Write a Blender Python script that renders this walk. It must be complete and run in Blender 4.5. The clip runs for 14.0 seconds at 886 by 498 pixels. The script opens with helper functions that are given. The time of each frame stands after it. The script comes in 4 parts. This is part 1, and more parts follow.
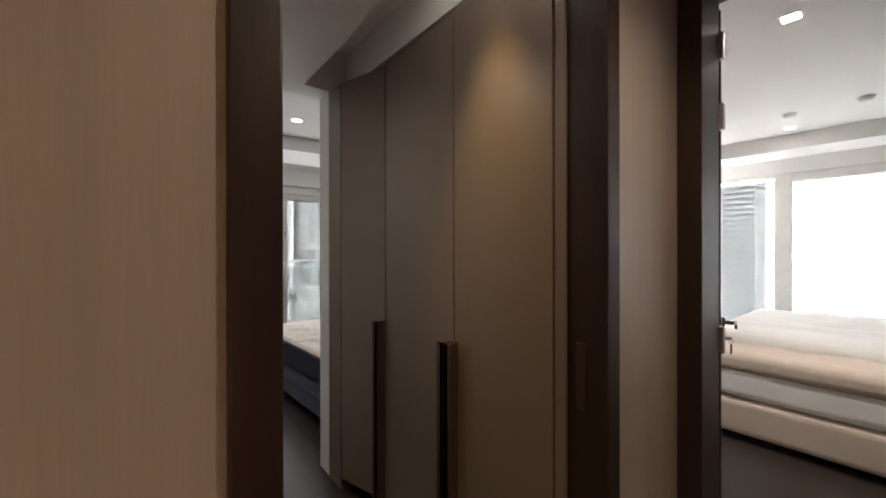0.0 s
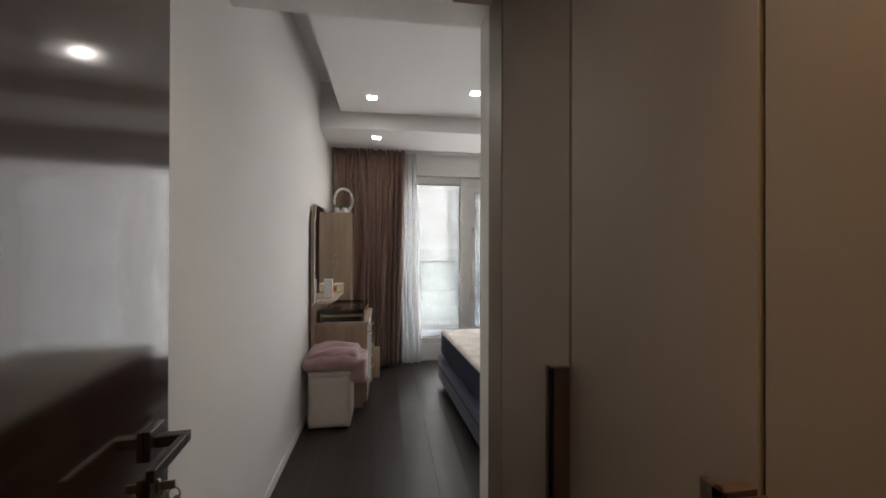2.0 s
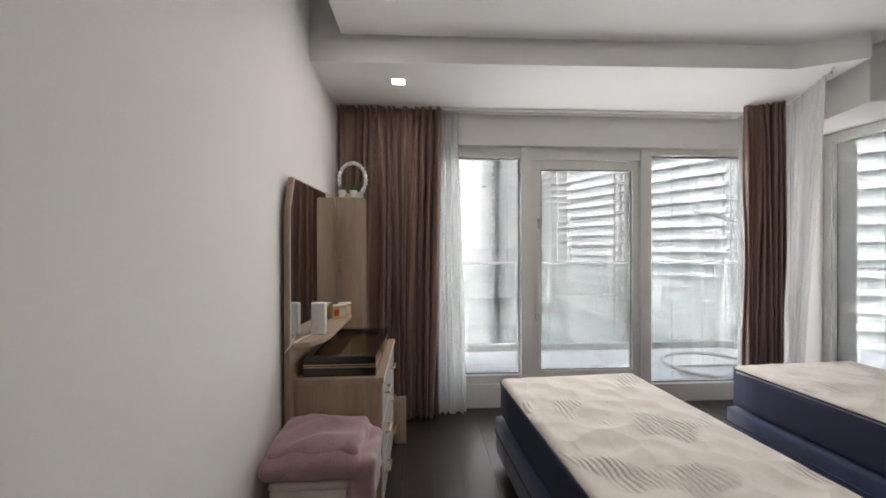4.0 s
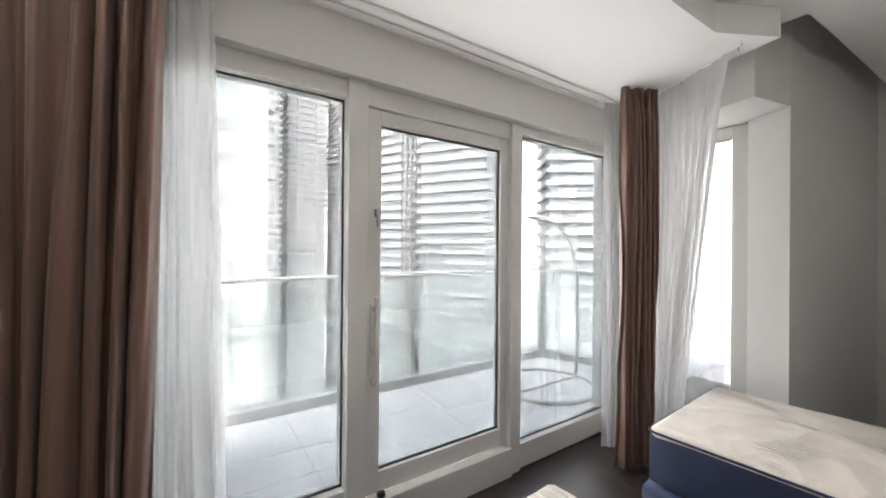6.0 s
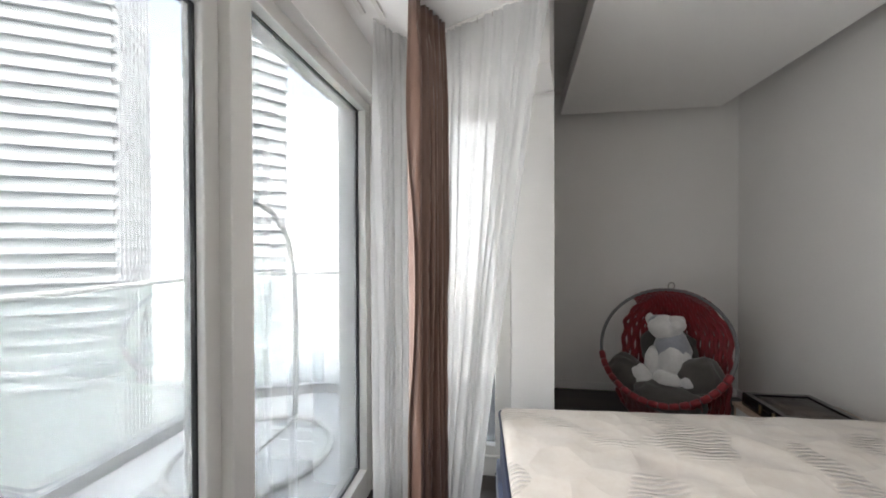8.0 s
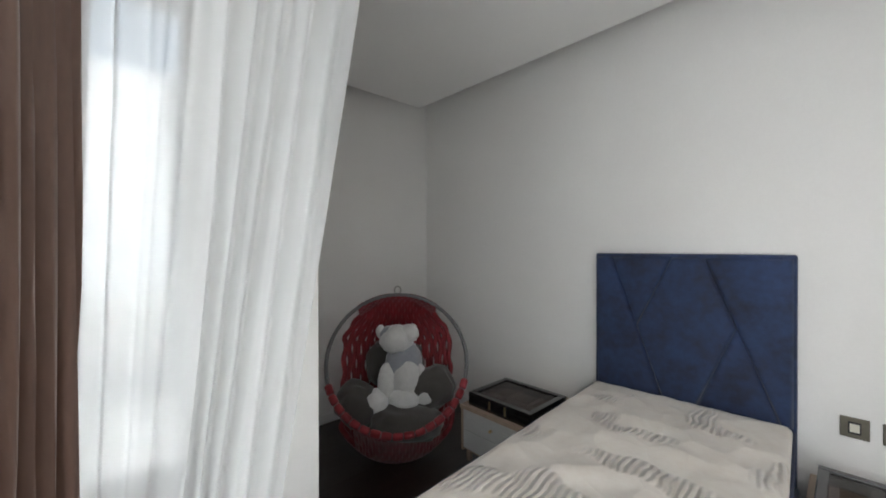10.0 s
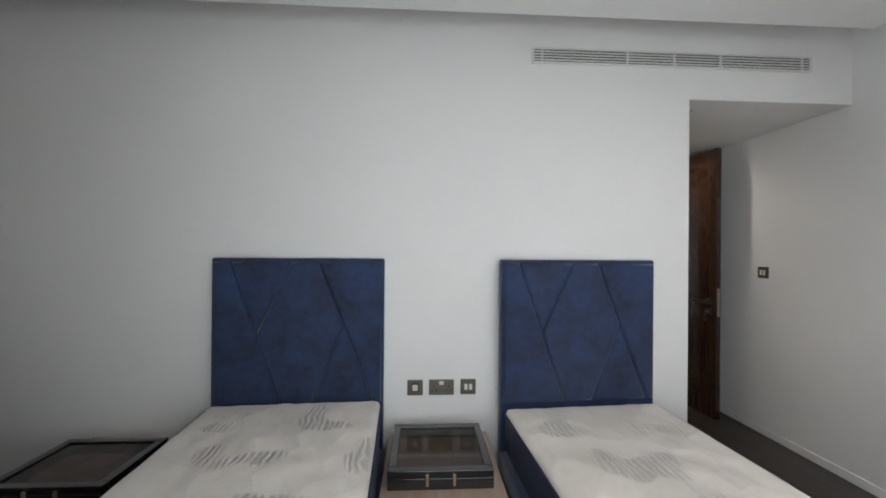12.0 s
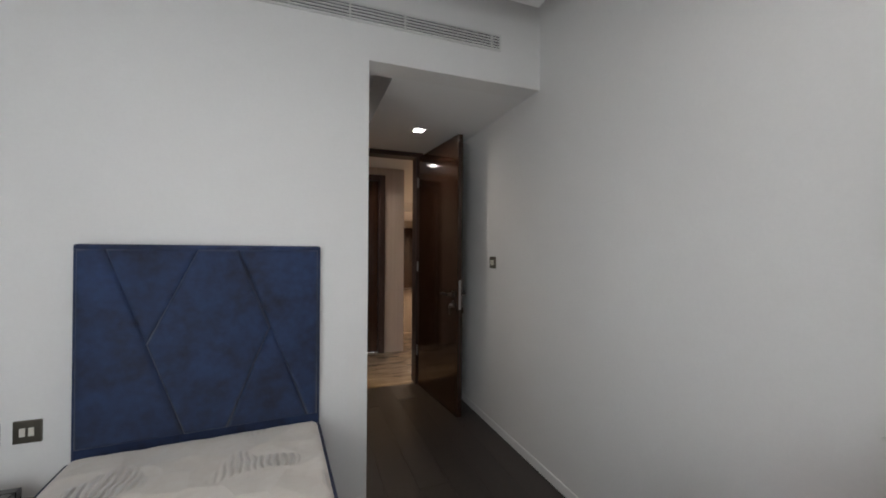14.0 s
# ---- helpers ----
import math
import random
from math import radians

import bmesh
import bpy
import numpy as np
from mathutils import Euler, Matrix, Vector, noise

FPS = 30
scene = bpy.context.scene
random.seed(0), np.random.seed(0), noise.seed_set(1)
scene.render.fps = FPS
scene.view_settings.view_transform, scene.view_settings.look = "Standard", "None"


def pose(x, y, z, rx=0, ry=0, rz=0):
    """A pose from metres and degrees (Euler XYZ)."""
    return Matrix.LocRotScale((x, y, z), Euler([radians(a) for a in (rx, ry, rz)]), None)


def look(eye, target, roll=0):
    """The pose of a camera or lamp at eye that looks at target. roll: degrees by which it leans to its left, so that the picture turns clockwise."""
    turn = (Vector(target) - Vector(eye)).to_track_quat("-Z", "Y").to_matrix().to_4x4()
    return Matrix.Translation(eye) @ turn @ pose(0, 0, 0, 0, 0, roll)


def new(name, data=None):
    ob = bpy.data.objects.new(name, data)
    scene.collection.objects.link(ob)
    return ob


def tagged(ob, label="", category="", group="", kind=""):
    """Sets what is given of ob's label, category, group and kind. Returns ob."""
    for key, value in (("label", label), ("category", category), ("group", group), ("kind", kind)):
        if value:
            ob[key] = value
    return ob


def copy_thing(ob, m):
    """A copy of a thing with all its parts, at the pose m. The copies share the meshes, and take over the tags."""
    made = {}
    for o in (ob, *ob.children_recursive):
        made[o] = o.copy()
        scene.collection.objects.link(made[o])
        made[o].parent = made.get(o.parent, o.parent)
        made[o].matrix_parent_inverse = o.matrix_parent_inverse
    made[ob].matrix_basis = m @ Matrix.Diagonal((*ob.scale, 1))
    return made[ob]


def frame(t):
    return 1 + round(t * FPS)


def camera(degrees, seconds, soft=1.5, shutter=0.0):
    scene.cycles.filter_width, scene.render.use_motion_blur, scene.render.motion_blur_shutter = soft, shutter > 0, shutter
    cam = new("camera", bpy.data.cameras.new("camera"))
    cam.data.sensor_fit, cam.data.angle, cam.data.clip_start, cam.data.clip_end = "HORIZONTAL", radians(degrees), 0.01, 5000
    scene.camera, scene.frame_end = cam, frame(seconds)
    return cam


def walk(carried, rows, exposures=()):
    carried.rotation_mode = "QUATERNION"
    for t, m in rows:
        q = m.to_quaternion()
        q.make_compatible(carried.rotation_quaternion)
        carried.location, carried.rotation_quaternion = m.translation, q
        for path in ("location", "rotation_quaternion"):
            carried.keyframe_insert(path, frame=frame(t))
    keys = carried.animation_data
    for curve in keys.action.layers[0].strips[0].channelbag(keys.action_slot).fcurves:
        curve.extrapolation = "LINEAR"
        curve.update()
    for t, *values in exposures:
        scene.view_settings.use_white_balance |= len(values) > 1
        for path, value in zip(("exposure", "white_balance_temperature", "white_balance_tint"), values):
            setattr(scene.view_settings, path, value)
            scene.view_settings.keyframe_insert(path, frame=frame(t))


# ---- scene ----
cam = camera(99.07, 14.0, soft=1.8)
PATH = [
    (0.0, -0.457, 0.049, 1.399, 89.93, 0.08, -38.72),
    (0.5, -0.251, 0.204, 1.378, 89.69, 0.08, -37.40),
    (1.0, -0.091, 0.326, 1.361, 89.76, 0.17, -29.94),
    (1.5, 0.003, 0.508, 1.357, 90.06, 0.08, -17.59),
    (2.0, 0.033, 0.776, 1.352, 90.20, -0.15, -8.35),
    (2.5, 0.071, 1.083, 1.351, 90.14, 0.02, -2.86),
    (2.7, 0.094, 1.217, 1.369, 89.95, 0.40, -1.00),
    (4.8, 0.049, 2.707, 1.390, 89.63, -0.76, -10.52),
    (5.0, 0.106, 2.843, 1.382, 89.68, -1.04, -13.64),
    (5.5, 0.137, 3.323, 1.405, 90.39, -0.42, -25.19),
    (6.0, 0.295, 3.650, 1.439, 90.06, -0.45, -34.22),
    (6.5, 0.456, 3.991, 1.446, 89.83, -0.08, -45.05),
    (7.0, 0.617, 4.207, 1.454, 89.69, -0.45, -52.92),
    (7.2, 0.656, 4.311, 1.463, 89.41, -0.53, -57.81),
    (9.3, 1.914, 4.914, 1.387, 89.68, 0.93, -117.61),
    (9.5, 1.980, 4.915, 1.396, 89.58, 0.43, -121.66),
    (10.0, 2.135, 4.902, 1.413, 89.74, 0.07, -133.05),
    (10.5, 2.130, 4.855, 1.410, 89.76, -0.29, -146.45),
    (11.0, 2.178, 4.782, 1.416, 89.81, -0.68, -161.27),
    (11.5, 2.211, 4.690, 1.410, 90.33, -0.59, -174.56),
    (12.0, 2.071, 4.681, 1.430, 90.08, -0.47, -183.00),
    (12.5, 1.761, 4.702, 1.414, 90.13, -0.37, -188.03),
    (13.0, 1.397, 4.641, 1.381, 89.93, -0.49, -193.56),
    (13.5, 1.050, 4.557, 1.357, 90.03, -0.37, -199.53),
    (14.0, 0.762, 4.452, 1.353, 90.37, -0.35, -200.09),
]
EXPOSURES = [(0, 4.85, 6450, 12), (1.0, 4.85, 6550, 14), (2.0, 4.85, 6500, 12), (2.7, 4.95, 6500, 12), (5, 5.0, 6500, 13), (7, 5.25, 6450, 13), (9.5, 5.28, 6250, 9), (11.5, 5.15, 6050, 9), (12.5, 5.0, 6000, 9), (14, 4.75, 6080, 10)]
walk(cam, [(t, pose(*v)) for t, *v in PATH], EXPOSURES)

# ---- sky, sun, lamps ----
world = bpy.data.worlds.new("hazy_sky")
scene.world = world
world.use_nodes = True
wn = world.node_tree.nodes
sky = wn.new("ShaderNodeTexSky")
sky.sky_type, sky.sun_disc = "NISHITA", False
sky.sun_elevation, sky.sun_rotation = radians(42), radians(-135)
sky.dust_density, sky.air_density, sky.ozone_density = 6.0, 1.5, 1.0
soft = wn.new("ShaderNodeHueSaturation")
soft.inputs["Saturation"].default_value = 0.35
world.node_tree.links.new(sky.outputs[0], soft.inputs["Color"])
world.node_tree.links.new(soft.outputs[0], wn["Background"].inputs[0])
wn["Background"].inputs[1].default_value = 0.15
sun = new("sun", bpy.data.lights.new("sun", "SUN"))
sun.data.energy, sun.data.angle, sun.data.color = 0.55, radians(30), (1, 0.96, 0.9)
sun.matrix_world = look((-34, -34, 43), (0, 0, 0))


def window_light(eye, target, width, height, power):
    """Sky light that comes in through one window opening."""
    lamp = new("window_light", bpy.data.lights.new("window_light", "AREA"))
    lamp.data.shape, lamp.data.size, lamp.data.size_y = "RECTANGLE", width, height
    lamp.data.energy, lamp.data.color = power, (1.0, 0.995, 0.97)
    lamp.matrix_world = look(eye, target)


window_light((1.66, 5.37, 1.22), (1.66, 3.0, 1.22), 2.3, 1.95, 0.88)
window_light((3.44, 4.895, 1.22), (2.0, 4.895, 1.22), 0.36, 1.95, 0.13)
window_light((5.76, 0.2, 1.25), (3.0, 0.2, 1.25), 3.2, 2.0, 0.38)


def downlight_lamp(x, y, z, power, colour, size=110, blend=0.6):
    """The light of one recessed ceiling spot."""
    lamp = new("downlight_lamp", bpy.data.lights.new("downlight_lamp", "SPOT"))
    lamp.data.energy, lamp.data.color, lamp.data.spot_size, lamp.data.spot_blend, lamp.data.shadow_soft_size = power, colour, radians(size), blend, 0.03
    lamp.location = (x, y, z)


# ---- materials ----
def material(name, colour, rough=0.6, metal=0.0, vary=0.12, scale=3.0, fine=60.0, bump=0.0, stretch=(1, 1, 1), second=None, coat=0.0, sheen=0.0, rough_vary=0.1, random_tone=0.0):
    """A surface with two scales of variation in tone and a fine relief."""
    m = bpy.data.materials.new(name)
    m.use_nodes = True
    t, n = m.node_tree, m.node_tree.nodes
    b = n["Principled BSDF"]
    co = n.new("ShaderNodeTexCoord")
    mp = n.new("ShaderNodeMapping")
    mp.inputs["Scale"].default_value = stretch
    t.links.new(co.outputs["Object"], mp.inputs[0])
    big = n.new("ShaderNodeTexNoise")
    big.inputs["Scale"].default_value, big.inputs["Detail"].default_value = scale, 4
    small = n.new("ShaderNodeTexNoise")
    small.inputs["Scale"].default_value, small.inputs["Detail"].default_value = fine, 6
    for x in (big, small):
        t.links.new(mp.outputs[0], x.inputs["Vector"])
    mix = n.new("ShaderNodeMix")
    mix.data_type = "FLOAT"
    mix.inputs[0].default_value = 0.4
    t.links.new(big.outputs[0], mix.inputs[2])
    t.links.new(small.outputs[0], mix.inputs[3])
    ramp = n.new("ShaderNodeMix")
    ramp.data_type = "RGBA"
    lo = second or tuple(c * (1 - vary) for c in colour)
    hi = colour if second else tuple(min(1, c * (1 + vary)) for c in colour)
    ramp.inputs[6].default_value, ramp.inputs[7].default_value = (*lo, 1), (*hi, 1)
    spread = n.new("ShaderNodeMapRange")
    spread.inputs[1].default_value, spread.inputs[2].default_value = 0.3, 0.7
    t.links.new(mix.outputs[0], spread.inputs[0])
    t.links.new(spread.outputs[0], ramp.inputs[0])
    colour_out = ramp.outputs[2]
    if random_tone:
        shift, far = n.new("ShaderNodeVectorMath"), n.new("ShaderNodeVectorMath")
        far.operation = "SCALE"
        far.inputs[0].default_value = (37, 23, 11)
        info = n.new("ShaderNodeObjectInfo")
        t.links.new(info.outputs["Random"], far.inputs["Scale"])
        t.links.new(co.outputs["Object"], shift.inputs[0])
        t.links.new(far.outputs[0], shift.inputs[1])
        t.links.new(shift.outputs[0], mp.inputs[0])
        info, hs, ml = n.new("ShaderNodeObjectInfo"), n.new("ShaderNodeHueSaturation"), n.new("ShaderNodeMapRange")
        ml.inputs[3].default_value, ml.inputs[4].default_value = 1 - random_tone, 1 + random_tone
        t.links.new(info.outputs["Random"], ml.inputs[0])
        t.links.new(ml.outputs[0], hs.inputs["Value"])
        t.links.new(colour_out, hs.inputs["Color"])
        colour_out = hs.outputs[0]
    t.links.new(colour_out, b.inputs["Base Color"])
    rr = n.new("ShaderNodeMapRange")
    rr.inputs[3].default_value, rr.inputs[4].default_value = max(0.02, rough - rough_vary), min(1, rough + rough_vary)
    t.links.new(mix.outputs[0], rr.inputs[0])
    t.links.new(rr.outputs[0], b.inputs["Roughness"])
    b.inputs["Metallic"].default_value = metal
    b.inputs["Coat Weight"].default_value = coat
    b.inputs["Coat Roughness"].default_value = 0.06
    b.inputs["Sheen Weight"].default_value = sheen
    if bump:
        bp = n.new("ShaderNodeBump")
        bp.inputs["Strength"].default_value, bp.inputs["Distance"].default_value = bump, 0.004
        t.links.new(mix.outputs[0], bp.inputs["Height"])
        t.links.new(bp.outputs[0], b.inputs["Normal"])
    return m


PAINT = material("wall_paint", (0.82, 0.805, 0.785), 0.75, vary=0.025, scale=0.8, fine=90, bump=0.06)
CEIL = material("ceiling_paint", (0.84, 0.83, 0.815), 0.8, vary=0.015, scale=0.7, fine=80, bump=0.04)
OAK = material("dark_plank", (0.030, 0.023, 0.020), 0.37, vary=0.3, scale=2.2, fine=38, bump=0.15, stretch=(9, 0.8, 1), random_tone=0.22, rough_vary=0.12)
PANEL = material("hall_wallpaper", (0.44, 0.365, 0.31), 0.42, vary=0.10, scale=2, fine=22, bump=0.12, stretch=(14, 14, 0.25))
WALNUT = material("dark_walnut", (0.036, 0.017, 0.010), 0.10, vary=0.4, scale=3, fine=24, stretch=(10, 10, 0.7), coat=0.12, bump=0.01, rough_vary=0.03)
BRONZE = material("bronze_lacquer", (0.205, 0.160, 0.127), 0.38, metal=0.15, vary=0.05, scale=2, fine=160, bump=0.03, rough_vary=0.04)
WALNUT_SATIN = material("satin_walnut", (0.030, 0.013, 0.009), 0.45, vary=0.35, scale=3, fine=24, stretch=(10, 10, 0.7), bump=0.03, rough_vary=0.06)
BRONZE_DARK = material("bronze_dark", (0.075, 0.045, 0.038), 0.35, metal=0.4, vary=0.08, rough_vary=0.05)
LEVER = material("dark_bronze_ironmongery", (0.10, 0.085, 0.075), 0.32, metal=0.9, vary=0.1, scale=20, fine=200)
FRAME = material("white_aluminium", (0.74, 0.73, 0.70), 0.38, vary=0.03, scale=4, fine=120, rough_vary=0.05)
GASKET = material("black_gasket", (0.02, 0.02, 0.022), 0.6)
VELVET = material("navy_velvet", (0.019, 0.043, 0.125), 0.75, vary=0.5, scale=7, fine=30, sheen=0.3, bump=0.18, second=(0.004, 0.008, 0.030))
NAVY = material("navy_knit", (0.013, 0.02, 0.055), 0.75, vary=0.2, scale=9, fine=120, sheen=0.03, bump=0.15)
BROWN = material("brown_satin", (0.190, 0.110, 0.080), 0.36, vary=0.12, scale=3, fine=140, sheen=0.25, bump=0.08, stretch=(1, 1, 0.3))
ASHWOOD = material("pale_ash_laminate", (0.47, 0.35, 0.26), 0.5, second=(0.30, 0.215, 0.155), scale=1.8, fine=16, stretch=(9, 9, 0.6), bump=0.08)
ASHWOOD_Y = material("pale_ash_top", (0.50, 0.38, 0.29), 0.45, second=(0.34, 0.25, 0.18), scale=1.8, fine=16, stretch=(9, 0.6, 9), bump=0.08)
GREYLAC = material("pale_grey_lacquer", (0.62, 0.62, 0.60), 0.25, vary=0.03, coat=0.4)
BLACK = material("black_piano_lacquer", (0.012, 0.010, 0.010), 0.16, vary=0.2, coat=0.6, rough_vary=0.04)
CASEIN = material("case_lining", (0.11, 0.068, 0.05), 0.7, vary=0.25, scale=8)
BRASS = material("brass", (0.62, 0.47, 0.26), 0.3, metal=1.0, vary=0.1, scale=8)
STEEL = material("brushed_steel", (0.42, 0.40, 0.38), 0.32, metal=1.0, vary=0.1, scale=20, fine=200)
PLATE = material("antique_bronze_plate", (0.16, 0.145, 0.115), 0.38, metal=0.8, vary=0.1, scale=20)
ROCKER = material("ivory_rocker", (0.72, 0.69, 0.60), 0.4, vary=0.03)
MATWHITE = material("matt_white_plastic", (0.78, 0.77, 0.75), 0.5, vary=0.03)
POUF = material("beige_leatherette", (0.60, 0.53, 0.48), 0.55, vary=0.06, scale=5, fine=120, bump=0.12)
MAUVE = material("mauve_fleece", (0.33, 0.205, 0.215), 0.9, vary=0.22, scale=12, fine=90, sheen=0.5, bump=0.4)
REDCORD = material("red_cord", (0.20, 0.008, 0.014), 0.65, vary=0.35, scale=14, fine=150, bump=0.25, sheen=0.2)
HOOP = material("grey_powder_coat", (0.13, 0.13, 0.135), 0.45, vary=0.1, scale=9)
CUSHION = material("charcoal_cushion", (0.065, 0.059, 0.053), 0.9, vary=0.25, scale=6, fine=140, sheen=0.3, bump=0.25)
PLUSH = material("white_plush", (0.58, 0.57, 0.555), 0.95, vary=0.1, scale=30, fine=160, sheen=0.8, bump=0.7)
PLUSH_GREY = material("grey_plush", (0.27, 0.28, 0.31), 0.95, vary=0.15, scale=30, fine=160, sheen=0.8, bump=0.7)
LEAF = material("succulent_leaf", (0.10, 0.16, 0.06), 0.5, vary=0.3, scale=20)
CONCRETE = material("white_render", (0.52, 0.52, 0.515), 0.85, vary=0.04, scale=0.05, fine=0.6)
# city haze is put into these cladding and glazing colours as paleness
HAZED_CLAD = material("hazed_cladding", (0.50, 0.51, 0.515), 0.7, vary=0.08, scale=0.05, fine=0.5)
HAZED_GLAZING = material("hazed_glazing", (0.34, 0.36, 0.365), 0.35, vary=0.25, scale=0.15, fine=0.9, rough_vary=0.05)
DECK = material("balcony_porcelain", (0.80, 0.80, 0.79), 0.6, vary=0.04, scale=1.5, fine=30, random_tone=0.03)
LINEN = material("cream_linen", (0.62, 0.52, 0.44), 0.85, vary=0.06, scale=5, fine=120, bump=0.2)
SHEETW = material("white_sheet", (0.80, 0.79, 0.77), 0.85, vary=0.04, scale=4, fine=90, bump=0.2)
GROUND = material("pale_ground", (0.52, 0.51, 0.49), 0.9, vary=0.2, scale=0.02, fine=0.2)
REDPRINT = material("red_print", (0.55, 0.06, 0.03), 0.5, vary=0.05)
YELLOWPRINT = material("straw_print", (0.68, 0.45, 0.20), 0.5, vary=0.05)


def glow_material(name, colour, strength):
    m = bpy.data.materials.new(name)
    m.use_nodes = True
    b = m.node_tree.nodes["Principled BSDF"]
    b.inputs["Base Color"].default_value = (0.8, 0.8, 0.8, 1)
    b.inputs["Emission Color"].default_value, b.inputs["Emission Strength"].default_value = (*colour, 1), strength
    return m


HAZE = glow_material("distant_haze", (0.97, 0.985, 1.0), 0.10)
LED = glow_material("led_diffuser", (1, 0.93, 0.84), 1.6)


def mirror_material():
    m = bpy.data.materials.new("silvered_mirror")
    m.use_nodes = True
    b = m.node_tree.nodes["Principled BSDF"]
    b.inputs["Base Color"].default_value = (0.86, 0.88, 0.88, 1)
    b.inputs["Metallic"].default_value, b.inputs["Roughness"].default_value = 1, 0.015
    return m


MIRROR = mirror_material()


def pane_material(name, tint):
    """Glass: see-through in the given tint, a mirror at grazing angles."""
    m = bpy.data.materials.new(name)
    m.use_nodes = True
    t, n = m.node_tree, m.node_tree.nodes
    n.remove(n["Principled BSDF"])
    clear, shine = n.new("ShaderNodeBsdfTransparent"), n.new("ShaderNodeBsdfGlossy")
    clear.inputs[0].default_value = (*tint, 1)
    shine.inputs["Roughness"].default_value = 0.02
    facing, steep, fr = n.new("ShaderNodeLayerWeight"), n.new("ShaderNodeMath"), n.new("ShaderNodeMath")
    facing.inputs[0].default_value = 0.5
    steep.operation, steep.inputs[1].default_value = "POWER", 5.0
    fr.operation, fr.inputs[1].default_value, fr.inputs[2].default_value = "MULTIPLY_ADD", 0.8, 0.03
    t.links.new(facing.outputs["Facing"], steep.inputs[0])
    t.links.new(steep.outputs[0], fr.inputs[0])
    b = n.new("ShaderNodeMixShader")
    t.links.new(fr.outputs[0], b.inputs[0])
    t.links.new(clear.outputs[0], b.inputs[1])
    t.links.new(shine.outputs[0], b.inputs[2])
    t.links.new(b.outputs[0], n["Material Output"].inputs["Surface"])
    return m


STICKER = pane_material("frosted_film", (0.90, 0.90, 0.90))
# window tint added to darken the bright view outdoors
GLASS = pane_material("view_dimming_glass", (0.25, 0.257, 0.259))
RAILGLASS = pane_material("balustrade_glass", (0.965, 0.985, 0.98))
LIDGLASS = pane_material("smoked_lid_glass", (0.78, 0.75, 0.73))


def sheer_material():
    m = bpy.data.materials.new("white_voile")
    m.use_nodes = True
    t, n = m.node_tree, m.node_tree.nodes
    n.remove(n["Principled BSDF"])
    clear, thin, face = n.new("ShaderNodeBsdfTransparent"), n.new("ShaderNodeBsdfTranslucent"), n.new("ShaderNodeBsdfDiffuse")
    thin.inputs[0].default_value = (0.68, 0.682, 0.675, 1)
    face.inputs[0].default_value = (0.80, 0.80, 0.80, 1)
    weave = n.new("ShaderNodeTexNoise")
    weave.inputs["Scale"].default_value = 6
    open_ = n.new("ShaderNodeMapRange")
    open_.inputs[3].default_value, open_.inputs[4].default_value = 0.16, 0.34
    t.links.new(weave.outputs[0], open_.inputs[0])
    a, b = n.new("ShaderNodeMixShader"), n.new("ShaderNodeMixShader")
    a.inputs[0].default_value = 0.38
    t.links.new(thin.outputs[0], a.inputs[1])
    t.links.new(face.outputs[0], a.inputs[2])
    t.links.new(open_.outputs[0], b.inputs[0])
    t.links.new(a.outputs[0], b.inputs[1])
    t.links.new(clear.outputs[0], b.inputs[2])
    t.links.new(b.outputs[0], n["Material Output"].inputs["Surface"])
    return m


VOILE = sheer_material()


